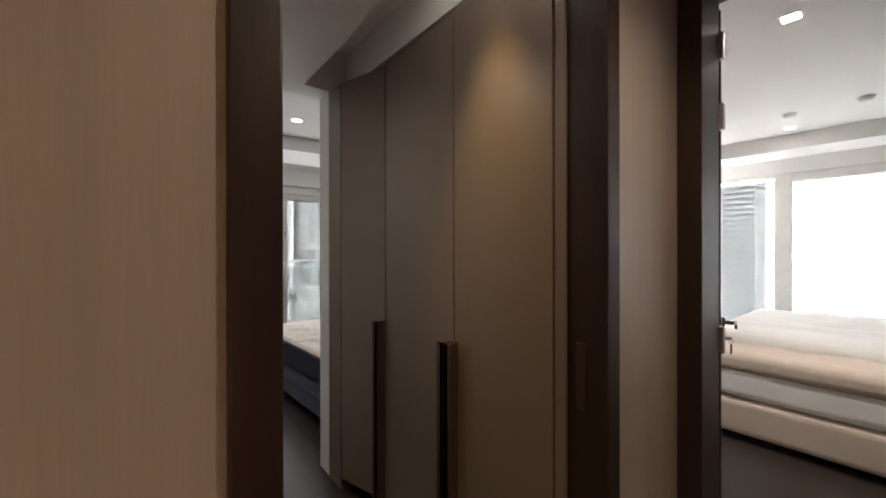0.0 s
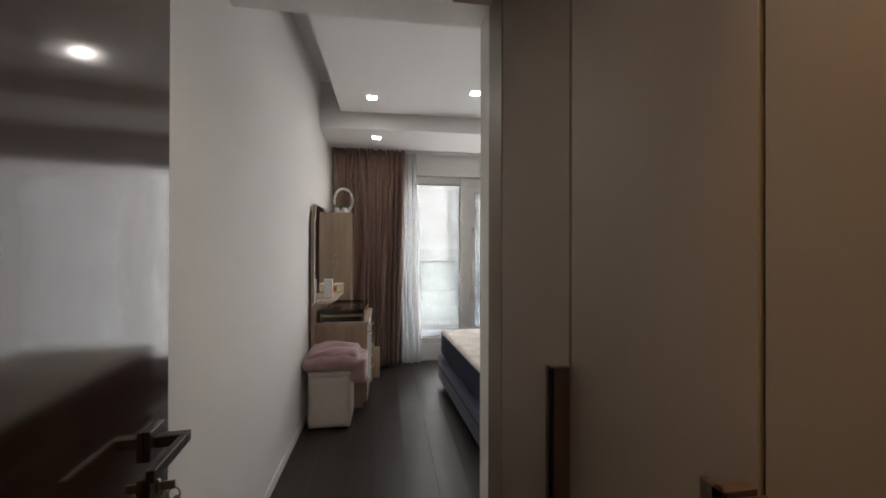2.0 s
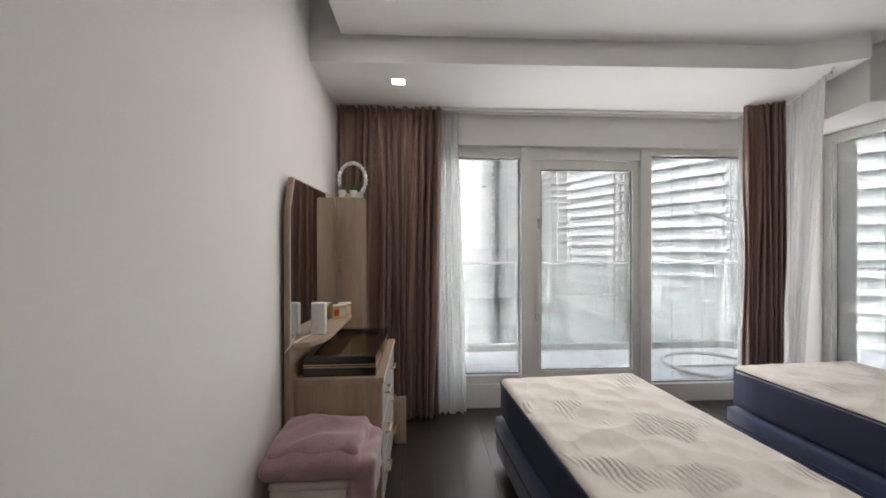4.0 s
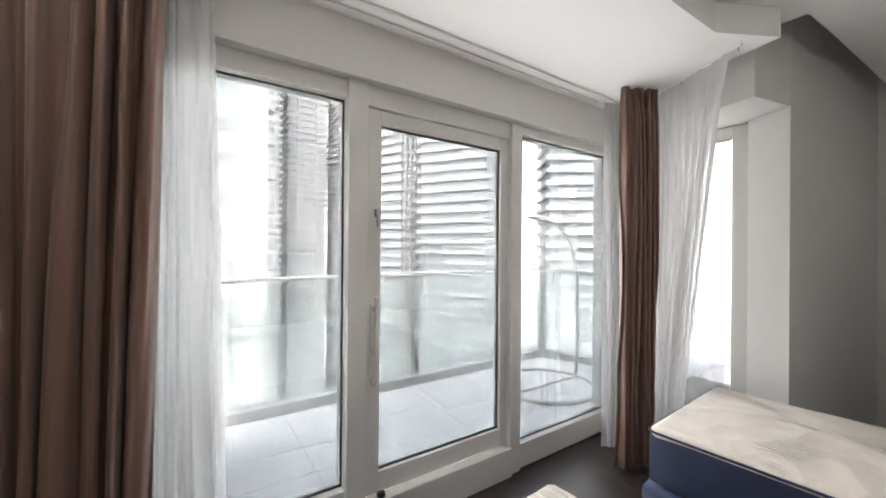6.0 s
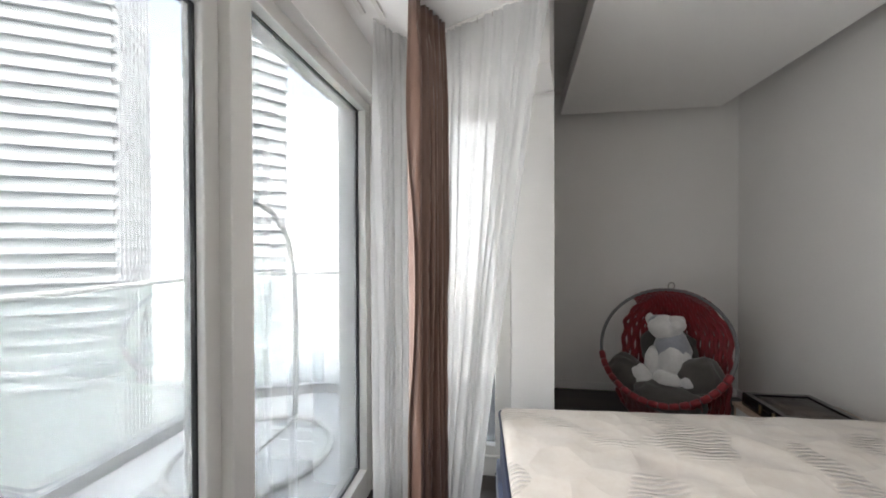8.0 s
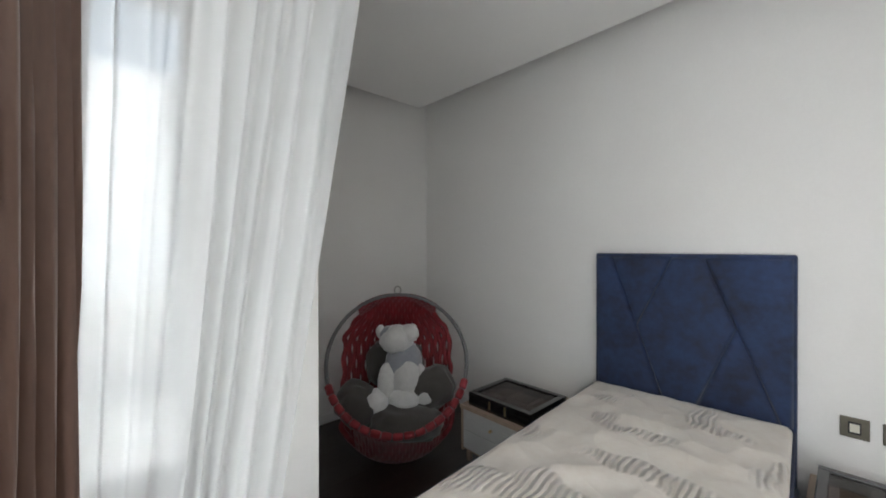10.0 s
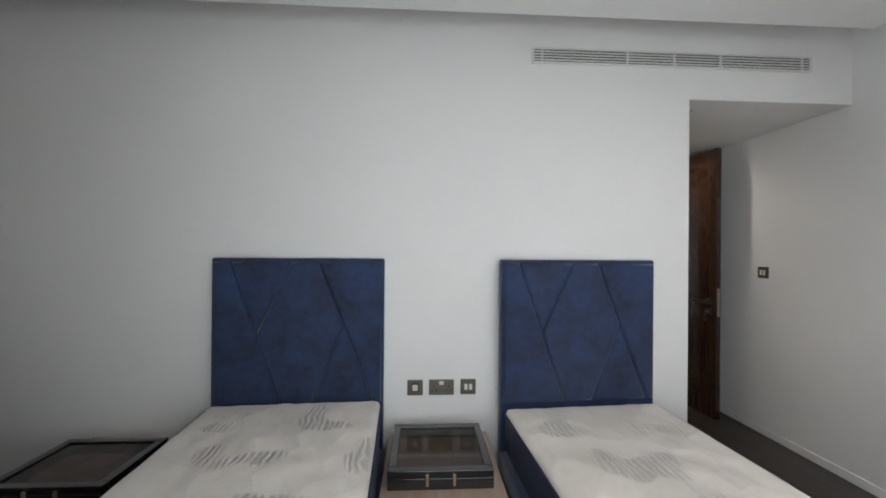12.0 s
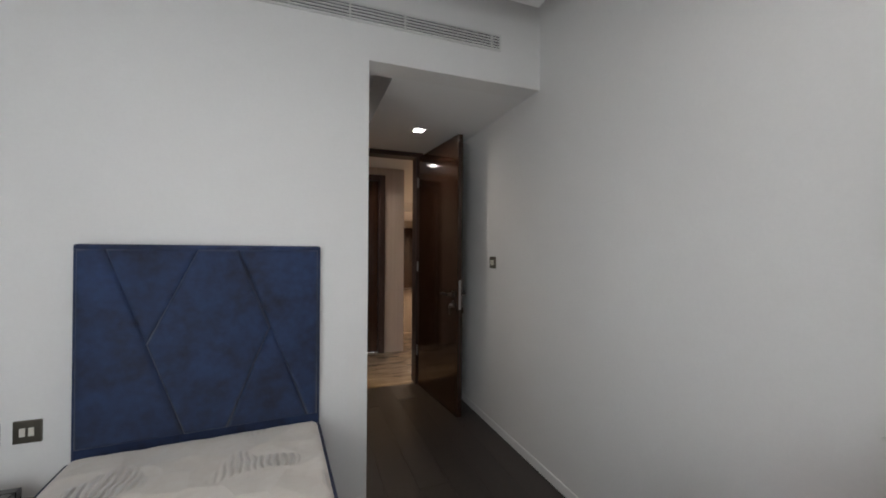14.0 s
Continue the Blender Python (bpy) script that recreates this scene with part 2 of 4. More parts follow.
def mattress_material():
    """Cream quilted knit: soft mottling, tufts, and fans of parallel wavy ridges in patches."""
    m = material("quilted_cream", (0.765, 0.72, 0.66), 0.85, second=(0.675, 0.605, 0.53), scale=7, fine=40, sheen=0.3)
    t, n = m.node_tree, m.node_tree.nodes
    b = n["Principled BSDF"]
    co = n.new("ShaderNodeTexCoord")
    wave = n.new("ShaderNodeTexWave")
    wave.inputs["Scale"].default_value, wave.inputs["Distortion"].default_value, wave.inputs["Detail"].default_value, wave.inputs["Detail Scale"].default_value = 12, 5, 1, 0.7
    where = n.new("ShaderNodeTexNoise")
    where.inputs["Scale"].default_value, where.inputs["Detail"].default_value = 3.2, 1
    cut = n.new("ShaderNodeMapRange")
    cut.inputs[1].default_value, cut.inputs[2].default_value = 0.55, 0.60
    for x in (wave, where):
        t.links.new(co.outputs["Object"], x.inputs["Vector"])
    t.links.new(where.outputs[0], cut.inputs[0])
    ridges = n.new("ShaderNodeMath")
    ridges.operation = "MULTIPLY"
    t.links.new(wave.outputs[1], ridges.inputs[0])
    t.links.new(cut.outputs[0], ridges.inputs[1])
    tuft = n.new("ShaderNodeTexVoronoi")
    tuft.inputs["Scale"].default_value = 6.5
    t.links.new(co.outputs["Object"], tuft.inputs["Vector"])
    puff = n.new("ShaderNodeMath")
    puff.operation, puff.inputs[1].default_value = "MULTIPLY", 1.9
    t.links.new(tuft.outputs[0], puff.inputs[0])
    total = n.new("ShaderNodeMath")
    t.links.new(ridges.outputs[0], total.inputs[0])
    t.links.new(puff.outputs[0], total.inputs[1])
    bp = n.new("ShaderNodeBump")
    bp.inputs["Strength"].default_value, bp.inputs["Distance"].default_value = 0.85, 0.014
    t.links.new(total.outputs[0], bp.inputs["Height"])
    t.links.new(bp.outputs[0], b.inputs["Normal"])
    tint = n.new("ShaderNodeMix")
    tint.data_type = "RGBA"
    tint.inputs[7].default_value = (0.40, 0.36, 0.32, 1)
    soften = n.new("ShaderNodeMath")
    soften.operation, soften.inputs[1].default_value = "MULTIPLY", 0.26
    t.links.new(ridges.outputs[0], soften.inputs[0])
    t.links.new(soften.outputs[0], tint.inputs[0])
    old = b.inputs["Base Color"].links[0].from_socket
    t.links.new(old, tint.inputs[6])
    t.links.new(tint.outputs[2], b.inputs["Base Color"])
    return m


QUILT = mattress_material()


def marble_material():
    """Polished banded marble: cream with brown and dark veins that run across the hall."""
    m = material("banded_marble", (0.42, 0.32, 0.23), 0.08, second=(0.05, 0.03, 0.02), scale=1.6, fine=9, stretch=(0.8, 7, 1), rough_vary=0.04, coat=0.3)
    return m


MARBLE = marble_material()


# ---- builders ----
def finish(name, bm, mats, parent=None, label="", smooth=False):
    me = bpy.data.meshes.new(name)
    bmesh.ops.recalc_face_normals(bm, faces=bm.faces)
    bm.to_mesh(me)
    bm.free()
    for m in (mats if isinstance(mats, (list, tuple)) else [mats]):
        me.materials.append(m)
    if smooth:
        for p in me.polygons:
            p.use_smooth = True
    ob = new(name, me)
    if parent:
        ob.parent = parent
    if label:
        ob["label"] = label
    return ob


def part(name, bm, mats, parent, label="", smooth=False):
    return finish(name, bm, mats, parent, label, smooth)


def thing(name, label, category, group="", kind="", at=None):
    ob = new(name)
    ob.empty_display_size = 0.1
    if at:
        ob.matrix_world = at
    return tagged(ob, label, category, group, kind)


def setting(ob):
    return tagged(ob, kind="structure")


def add_box(bm, x0, x1, y0, y1, z0, z1):
    v = [bm.verts.new((x, y, z)) for z in (z0, z1) for x, y in ((x0, y0), (x1, y0), (x1, y1), (x0, y1))]
    for f in ((0, 1, 2, 3), (4, 5, 6, 7), (0, 1, 5, 4), (1, 2, 6, 5), (2, 3, 7, 6), (3, 0, 4, 7)):
        bm.faces.new([v[i] for i in f])


def boxes(*dims, bevel=0.0, segments=2):
    bm = bmesh.new()
    for d in dims:
        add_box(bm, *d)
    bmesh.ops.recalc_face_normals(bm, faces=bm.faces)
    if bevel:
        bmesh.ops.bevel(bm, geom=list(bm.edges), offset=bevel, segments=segments, affect="EDGES", profile=0.6)
    return bm


def prism(points, z0, z1, bevel=0.0):
    """A plan polygon raised from z0 to z1."""
    bm = bmesh.new()
    lo = [bm.verts.new((x, y, z0)) for x, y in points]
    hi = [bm.verts.new((x, y, z1)) for x, y in points]
    bm.faces.new(lo)
    bm.faces.new(hi)
    for i in range(len(points)):
        j = (i + 1) % len(points)
        bm.faces.new((lo[i], lo[j], hi[j], hi[i]))
    if bevel:
        bmesh.ops.bevel(bm, geom=list(bm.edges), offset=bevel, segments=2, affect="EDGES")
    return bm


def add_tube(bm, points, radius, sides=10, closed=False, taper=None):
    pts = [Vector(p) for p in points]
    rings, n = [], len(pts)
    side = None
    for i, p in enumerate(pts):
        a = pts[(i - 1) % n] if closed or i > 0 else p
        b = pts[(i + 1) % n] if closed or i < n - 1 else p
        d = (b - a).normalized()
        if side is None:
            side = d.orthogonal().normalized()
        side = (side - d * side.dot(d)).normalized()
        up = d.cross(side)
        r = radius * (taper(i / max(1, n - 1)) if taper else 1)
        rings.append([bm.verts.new(p + (side * math.cos(k * math.tau / sides) + up * math.sin(k * math.tau / sides)) * r) for k in range(sides)])
    for i in range(n if closed else n - 1):
        a, b = rings[i], rings[(i + 1) % n]
        if closed and i == n - 1:
            # meet the first ring with the least twist
            s = min(range(sides), key=lambda k: (a[0].co - b[k].co).length)
            b = b[s:] + b[:s]
        for k in range(sides):
            bm.faces.new((a[k], a[(k + 1) % sides], b[(k + 1) % sides], b[k]))
    if not closed:
        bm.faces.new(rings[0])
        bm.faces.new(rings[-1])
    return bm


def tube(points, radius, sides=10, closed=False, taper=None):
    return add_tube(bmesh.new(), points, radius, sides, closed, taper)


def add_ball(bm, centre, radii, turn=(0, 0, 0), lumps=0.0, seed=0.0, detail=3, index=0):
    """A soft rounded body, a little uneven."""
    made = bmesh.ops.create_icosphere(bm, subdivisions=detail, radius=1)
    rot = Euler([radians(a) for a in turn]).to_matrix()
    for v in made["verts"]:
        p = v.co.copy()
        k = 1 + lumps * noise.noise(p * 2.2 + Vector((seed, seed * 0.7, 3)))
        v.co = Vector(centre) + rot @ Vector((p.x * radii[0] * k, p.y * radii[1] * k, p.z * radii[2] * k))
    faces = {f for v in made["verts"] for f in v.link_faces}
    for f in faces:
        f.material_index, f.smooth = index, True


def soft_box(x0, x1, y0, y1, z0, z1, r, n=10, crown=0.0, lumps=0.0, seed=0.0, index=None):
    """A padded block: rounded edges, a crowned and gently uneven top."""
    bm = bmesh.new()
    bmesh.ops.create_cube(bm, size=2)
    bmesh.ops.subdivide_edges(bm, edges=list(bm.edges), cuts=n, use_grid_fill=True)
    cx, cy, cz, hx, hy, hz = (x0 + x1) / 2, (y0 + y1) / 2, (z0 + z1) / 2, (x1 - x0) / 2, (y1 - y0) / 2, (z1 - z0) / 2
    for v in bm.verts:
        q = Vector((v.co.x * hx, v.co.y * hy, v.co.z * hz))
        core = Vector((max(-hx + r, min(hx - r, q.x)), max(-hy + r, min(hy - r, q.y)), max(-hz + r, min(hz - r, q.z))))
        d = q - core
        if d.length > 1e-9:
            q = core + d.normalized() * r
        if q.z > 0:
            u = (1 - (q.x / hx) ** 2) * (1 - (q.y / hy) ** 2)
            q.z += crown * max(0, u) + lumps * noise.noise(Vector((q.x * 7 + seed, q.y * 7, seed))) * max(0, u) ** 0.5
        v.co = q + Vector((cx, cy, cz))
    for f in bm.faces:
        f.smooth = True
    return bm


# ---- the large structure ----
XW, XB, YH, YG, XE = -0.605, 0.45, 2.45, 5.48, 5.0
ZS = 2.95


def wall(name, bm, mat=None):
    return setting(finish(name, bm, mat or PAINT))


setting(finish("floor", boxes((-0.8, 5.2, 0.70, 5.62, -0.2, -0.014)), OAK))
setting(finish("floor_second_bedroom", boxes((1.25, 5.9, -2.8, 2.3, -0.2, -0.002)), OAK))
setting(finish("floor_hall", boxes((-3.4, 1.25, -9.2, 0.70, -0.2, -0.012)), MARBLE))
wall("wall_west", boxes((XW - 0.2, XW, 0.70, 5.62, 0, ZS)))
wall("wall_head", boxes((XB, 5.2, 2.30, YH, 0, ZS)))
wall("wall_head_over_passage", boxes((XW, XB, 2.30, YH, 2.36, ZS)))
wall("wall_niche_back", boxes((1.16, 1.25, 0.70, 2.30, 0, ZS)))
wall("wall_hall_north", boxes((-3.4, -0.372, 0.595, 0.70, 0, ZS)), PANEL)
wall("wall_hall_north_end", boxes((0.63, 1.10, 0.595, 0.70, 0, ZS)), PANEL)
wall("wall_over_door", boxes((-0.372, 0.63, 0.597, 0.698, 2.38, ZS)), PANEL)
wall("wall_east", boxes((XE, XE + 0.2, YH, 4.45, 0, ZS)))
wall("wall_return", prism([(3.31, 4.36), (XE, 4.21), (XE, 4.42), (3.75, 4.42), (3.75, 4.60), (3.42, 4.60)], 0, ZS))
wall("pier_corner", prism([(3.225, 5.15), (3.2, 5.36), (3.2, 5.62), (3.75, 5.62), (3.75, 5.15)], 0, ZS))
wall("lintel_side_window", prism([(3.309, 4.3605), (2.95, 4.43), (3.12, 5.15), (3.75, 5.15), (3.75, 4.602), (3.419, 4.602)], 2.32, ZS))
wall("lintel_window", boxes((XW, 3.2, 5.36, 5.62, 2.26, ZS)))
wall("wall_window_end", boxes((XW, -0.35, 5.40, 5.62, 0, 2.26)))
wall("ceiling_slab", boxes((-0.81, 5.21, 0.5, 5.62, ZS, 3.1)), CEIL)
wall("ceiling", prism([(-0.41, 2.72), (4.78, 2.72), (4.78, 4.1), (2.94, 4.2), (2.94, 4.44), (-0.41, 4.46)], 2.67, 2.80), CEIL)
wall("ceiling_curtain_bulkhead", prism([(XW, 4.50), (2.45, 4.44), (2.76, 4.27), (2.98, 5.06), (3.12, 5.36), (XW, 5.36)], 2.52, ZS), CEIL)
wall("ceiling_passage", boxes((XW, 0.29, 0.70, 2.30, 2.36, 2.62), (0.29, XB, 2.285, 2.30, 2.36, 2.62)), CEIL)
wall("ceiling_niche", boxes((XW, 1.16, 0.70, 2.30, 2.62, 2.72)), CEIL)
wall("wall_over_wardrobe", boxes((0.56, 1.16, 0.70, 2.30, 2.40, 2.62)))
for name, dims in (("baseboard_west", (XW, XW + 0.008, 0.9, 5.3, 0, 0.06)), ("baseboard_head", (XB + 0.01, XE, YH, YH + 0.012, 0, 0.075)), ("baseboard_east", (XE - 0.012, XE, YH + 0.014, 4.29, 0, 0.075))):
    setting(finish(name, boxes(dims, bevel=0.004), CEIL))

# the hall and the second bedroom
wall("wall_hall_south", boxes((-0.50, -0.24, -0.68, -0.55, 0, 2.6), (0.72, 1.10, -0.68, -0.55, 0, 2.6), (-0.24, 0.72, -0.68, -0.55, 2.36, 2.6)), PANEL)
wall("wall_hall_return", boxes((-0.50, -0.36, -9.0, -0.68, 0, 2.6)), PANEL)
wall("wall_hall_west", boxes((-3.5, -3.38, -9.0, 0.595, 0, 2.6)), PANEL)
wall("wall_hall_far", boxes((-3.38, -0.50, -9.15, -9.0, 0, 2.6)), PANEL)
wall("ceiling_hall", boxes((-3.5, 1.10, -9.15, 0.595, 2.46, 2.6)), CEIL)
wall("beam_hall", boxes((-3.38, -0.50, -4.2, -3.9, 2.25, 2.46)), CEIL)
wall("wall_second_bedroom_west", boxes((1.10, 1.25, -2.8, -0.37, 0, ZS), (1.10, 1.25, -0.37, 0.595, 2.40, ZS), (1.10, 1.25, 0.595, 0.70, 0, ZS)), PANEL)
wall("wall_second_bedroom_south", boxes((1.25, 6.0, -2.95, -2.8, 0, ZS)))
wall("wall_second_bedroom_window", boxes((5.75, 5.95, -2.8, 2.3, 2.32, ZS), (5.75, 5.95, 1.9, 2.3, 0, 2.32), (5.75, 5.95, -2.8, -2.2, 0, 2.32)))
wall("ceiling_second_bedroom", boxes((1.25, 5.2, -2.8, 2.3, 2.67, 2.8), (5.2, 5.75, -2.8, 2.3, 2.5, 2.8)), CEIL)
wall("ceiling_slab_second_bedroom", boxes((1.0, 6.0, -2.95, 2.29, ZS, 3.08)), CEIL)

# doors of dark polished wood
door = thing("door_1", "dark polished walnut bedroom door standing open beside the white wall", "door", kind="structure")
part("frame_jamb", boxes((-0.372, -0.305, 0.583, 0.74, 0, 2.38), bevel=0.004), WALNUT_SATIN, door)
part("frame_jamb", boxes((0.56, 0.63, 0.583, 0.74, 0, 2.38), bevel=0.004), WALNUT_SATIN, door)
part("frame_head", boxes((-0.305, 0.56, 0.583, 0.74, 2.315, 2.38), bevel=0.004), WALNUT_SATIN, door)
part("strike_plate", boxes((0.556, 0.562, 0.65, 0.68, 0.92, 1.12), bevel=0.003), BRONZE_DARK, door, "dark bronze strike plate")
LEAF_POSE = pose(-0.345, 0.775, 0, 0, 0, 95.5)


def lever(parent, x, y, z, side):
    """A flat bar lever on a square rose, with a square lock plate and a bunch of keys under it."""
    s = side
    a, b = sorted((y, y + s * 0.011))
    c, d = sorted((y + s * 0.011, y + s * 0.062))
    e, f = sorted((y + s * 0.05, y + s * 0.062))
    h = part("handle", boxes((x - 0.011, x + 0.011, c, d, z - 0.010, z + 0.010), (x - 0.130, x - 0.011, e, f, z - 0.010, z + 0.010), bevel=0.002), LEVER, parent, "dark bronze flat lever handle")
    part("rose", boxes((x - 0.027, x + 0.027, a, b, z - 0.027, z + 0.027), bevel=0.002), LEVER, parent)
    part("lock_rose", boxes((x - 0.027, x + 0.027, a, b, z - 0.112, z - 0.058), bevel=0.002), LEVER, parent)
    p, q = sorted((y + s * 0.011, y + s * 0.04))
    part("key", boxes((x - 0.002, x + 0.002, p, q, z - 0.093, z - 0.077), (x - 0.004, x + 0.004, q - 0.004, q, z - 0.098, z - 0.072), bevel=0.001), STEEL, parent)
    ring = part("key_ring", tube([(x, y + s * 0.038 + 0.010 * math.cos(k * math.tau / 12), z - 0.103 + 0.012 * math.sin(k * math.tau / 12)) for k in range(12)], 0.0014, 6, True), STEEL, parent)
    p, q = sorted((y + s * 0.034, y + s * 0.042))
    part("key_tag", boxes((x - 0.014, x + 0.014, p, q, z - 0.165, z - 0.113), bevel=0.002), LEVER, ring, "dark square key tag")
    return h


def leaf(name, parent, at, width, height, keyed=1):
    ob = part(name, boxes((0, width, -0.022, 0.022, 0.008, height), bevel=0.003), WALNUT, parent)
    ob.matrix_local = at
    lever(ob, width - 0.07, 0.022 * keyed, 1.0, keyed)
    lever(ob, width - 0.07, -0.022 * keyed, 1.0, -keyed)
    part("lock_edge_plate", boxes((width - 0.001, width + 0.002, -0.011, 0.011, 0.88, 1.12)), STEEL, ob)
    return ob


leaf("door_leaf", door, LEAF_POSE, 0.84, 2.31, -1)
for z in (0.3, 1.15, 2.0):
    part("hinge", tube([(-0.318, 0.748, z), (-0.318, 0.748, z + 0.1)], 0.008, 10), STEEL, door)

door2 = thing("door_2", "dark walnut door with steel hinges open into a second bedroom", "door", kind="structure")
part("frame_jamb", boxes((1.08, 1.27, 0.515, 0.594, 0, 2.40), bevel=0.004), WALNUT_SATIN, door2)
part("frame_jamb", boxes((1.08, 1.27, -0.369, -0.29, 0, 2.40), bevel=0.004), WALNUT_SATIN, door2)
part("frame_head", boxes((1.08, 1.27, -0.29, 0.515, 2.33, 2.399), bevel=0.004), WALNUT_SATIN, door2)
leaf("door_leaf", door2, pose(1.287, 0.537, 0, 0, 0, 14.5), 0.80, 2.32, -1)
for z in (0.25, 1.0, 1.85, 2.12):
    part("hinge", boxes((1.262, 1.286, 0.50, 0.525, z, z + 0.1), bevel=0.002), STEEL, door2, "brushed steel butt hinge")
door3 = thing("door_3", "closed dark walnut door across the hall", "door", kind="structure")
part("door_leaf", boxes((-0.16, 0.64, -0.64, -0.60, 0.008, 2.29), bevel=0.003), WALNUT, door3)
for a, b in ((-0.24, -0.16), (0.64, 0.72)):
    part("frame_jamb", boxes((a, b, -0.69, -0.53, 0, 2.36), bevel=0.004), WALNUT_SATIN, door3)
part("frame_head", boxes((-0.16, 0.64, -0.69, -0.53, 2.29, 2.36), bevel=0.004), WALNUT_SATIN, door3)
door4 = thing("door_4", "dark wooden entrance door at the far end of the hall", "door", kind="structure")
part("door_leaf", boxes((-3.1, -2.45, -8.99, -8.94, 0.01, 2.2), bevel=0.004), WALNUT, door4)
part("frame", boxes((-3.16, -3.1, -9.0, -8.92, 0, 2.26), (-2.45, -2.39, -9.0, -8.92, 0, 2.26), bevel=0.003), WALNUT, door4)

# ---- wardrobe ----
wardrobe = thing("wardrobe", "built-in wardrobe with tall bronze-brown lacquered doors and dark recessed handles", "wardrobe")
part("carcass", boxes((0.585, 1.15, 0.71, 2.29, 0.06, 2.385)), BRONZE_DARK, wardrobe)
part("plinth", boxes((0.60, 1.14, 0.71, 2.29, 0.0, 0.058)), BRONZE_DARK, wardrobe)
part("filler", boxes((0.447, 0.60, 2.122, 2.297, 0.0, 2.355), bevel=0.002), BRONZE, wardrobe)
part("filler", boxes((0.548, 0.60, 0.712, 0.748, 0.0, 2.39), bevel=0.002), BRONZE, wardrobe)
for y0, y1, handle in ((1.784, 2.250, 0), (1.233, 1.776, 0), (0.755, 1.225, 1)):
    if y1 > 2.2:
        bm = prism([(0.545, y0), (0.448, 2.118), (0.474, 2.118), (0.571, y0)], 0.07, 2.355, 0.003)
    else:
        bm = boxes((0.545, 0.572, y0, y1, 0.07, 2.372), bevel=0.003)
    d = part("wardrobe_door", bm, BRONZE, wardrobe)
    if handle == 0:
        part("handle", boxes((0.490, 0.546, y0 + 0.002, y0 + 0.022, 0.02, 1.02), (0.490, 0.50, y0 + 0.002, y0 + 0.042, 0.02, 1.02), bevel=0.002), BRONZE_DARK, d, "dark bronze full-length pull handle")
    elif handle == 1:
        part("handle", boxes((0.490, 0.546, y1 - 0.022, y1 - 0.002, 0.02, 1.02), (0.490, 0.50, y1 - 0.042, y1 - 0.002, 0.02, 1.02), bevel=0.002), BRONZE_DARK, d, "dark bronze full-length pull handle")

# ---- window wall ----
win = thing("window_1", "white aluminium fixed window panes onto the balcony", "window", kind="structure")
fy0, fy1 = 5.42, 5.54
part("window_sill", boxes((-0.35, 0.933, 5.39, 5.56, 0, 0.20), bevel=0.004), FRAME, win)
part("frame_rail", boxes((-0.35, 0.935, fy0, fy1, 0.20, 0.27), bevel=0.004), FRAME, win)
part("frame_rail", boxes((-0.35, 0.935, fy0, fy1, 2.17, 2.26), bevel=0.004), FRAME, win)
part("frame_stile", boxes((-0.35, -0.27, fy0, fy1, 0.27, 2.17), bevel=0.004), FRAME, win)
part("mullion", boxes((0.935, 1.035, fy0 - 0.025, fy1, 0, 2.26), bevel=0.004), FRAME, win)
part("mullion", boxes((2.015, 2.107, fy0 - 0.02, fy1, 0, 2.26), bevel=0.004), FRAME, win)
part("frame_rail", boxes((2.107, 3.125, fy0, fy1, 0, 0.16), bevel=0.004), FRAME, win)
part("frame_rail", boxes((2.107, 3.125, fy0, fy1, 2.205, 2.26), bevel=0.004), FRAME, win)
part("frame_stile", boxes((3.125, 3.2, fy0, fy1, 0, 2.26), bevel=0.004), FRAME, win)


def pane(x0, x1, z0, z1, y, parent):
    g = part("pane", boxes((x0, x1, y - 0.004, y + 0.004, z0, z1)), GLASS, parent)
    g.visible_shadow = False
    e = 0.007
    part("gasket", boxes((x0, x0 + e, y - 0.016, y - 0.005, z0, z1), (x1 - e, x1, y - 0.016, y - 0.005, z0, z1), (x0 + e, x1 - e, y - 0.016, y - 0.005, z0, z0 + e), (x0 + e, x1 - e, y - 0.016, y - 0.005, z1 - e, z1)), GASKET, parent)


pane(-0.27, 0.935, 0.27, 2.17, YG, win)
pane(2.107, 3.125, 0.16, 2.205, YG, win)
slide = thing("door_5", "white aluminium sliding balcony door with glass, handle and key ring", "door", kind="structure")
part("track_sill", boxes((1.037, 2.015, 5.38, 5.56, 0, 0.18), bevel=0.004), FRAME, slide)
part("frame_head", boxes((1.037, 2.015, fy0, fy1, 2.155, 2.26), bevel=0.004), FRAME, slide)
part("sash_stile", boxes((1.040, 1.121, 5.435, 5.50, 0.19, 2.15), bevel=0.005), FRAME, slide)
part("sash_stile", boxes((1.956, 2.012, 5.435, 5.50, 0.19, 2.15), bevel=0.005), FRAME, slide)
part("sash_rail", boxes((1.121, 1.956, 5.437, 5.498, 0.19, 0.295), bevel=0.005), FRAME, slide)
part("sash_rail", boxes((1.121, 1.956, 5.437, 5.498, 2.075, 2.15), bevel=0.005), FRAME, slide)
pane(1.121, 1.956, 0.295, 2.075, 5.475, slide)
part("handle_plate", boxes((1.066, 1.098, 5.424, 5.436, 0.80, 1.16), bevel=0.004), FRAME, slide)
part("handle", boxes((1.070, 1.094, 5.375, 5.395, 0.90, 1.20), (1.074, 1.090, 5.39, 5.43, 0.92, 0.95), (1.074, 1.090, 5.39, 5.43, 1.12, 1.15), bevel=0.005), FRAME, slide)
part("key_ring", tube([(1.08 + 0.016 * math.cos(a * math.tau / 14), 5.415, 0.775 + 0.026 * math.sin(a * math.tau / 14)) for a in range(14)], 0.003, 6, True), STEEL, slide)
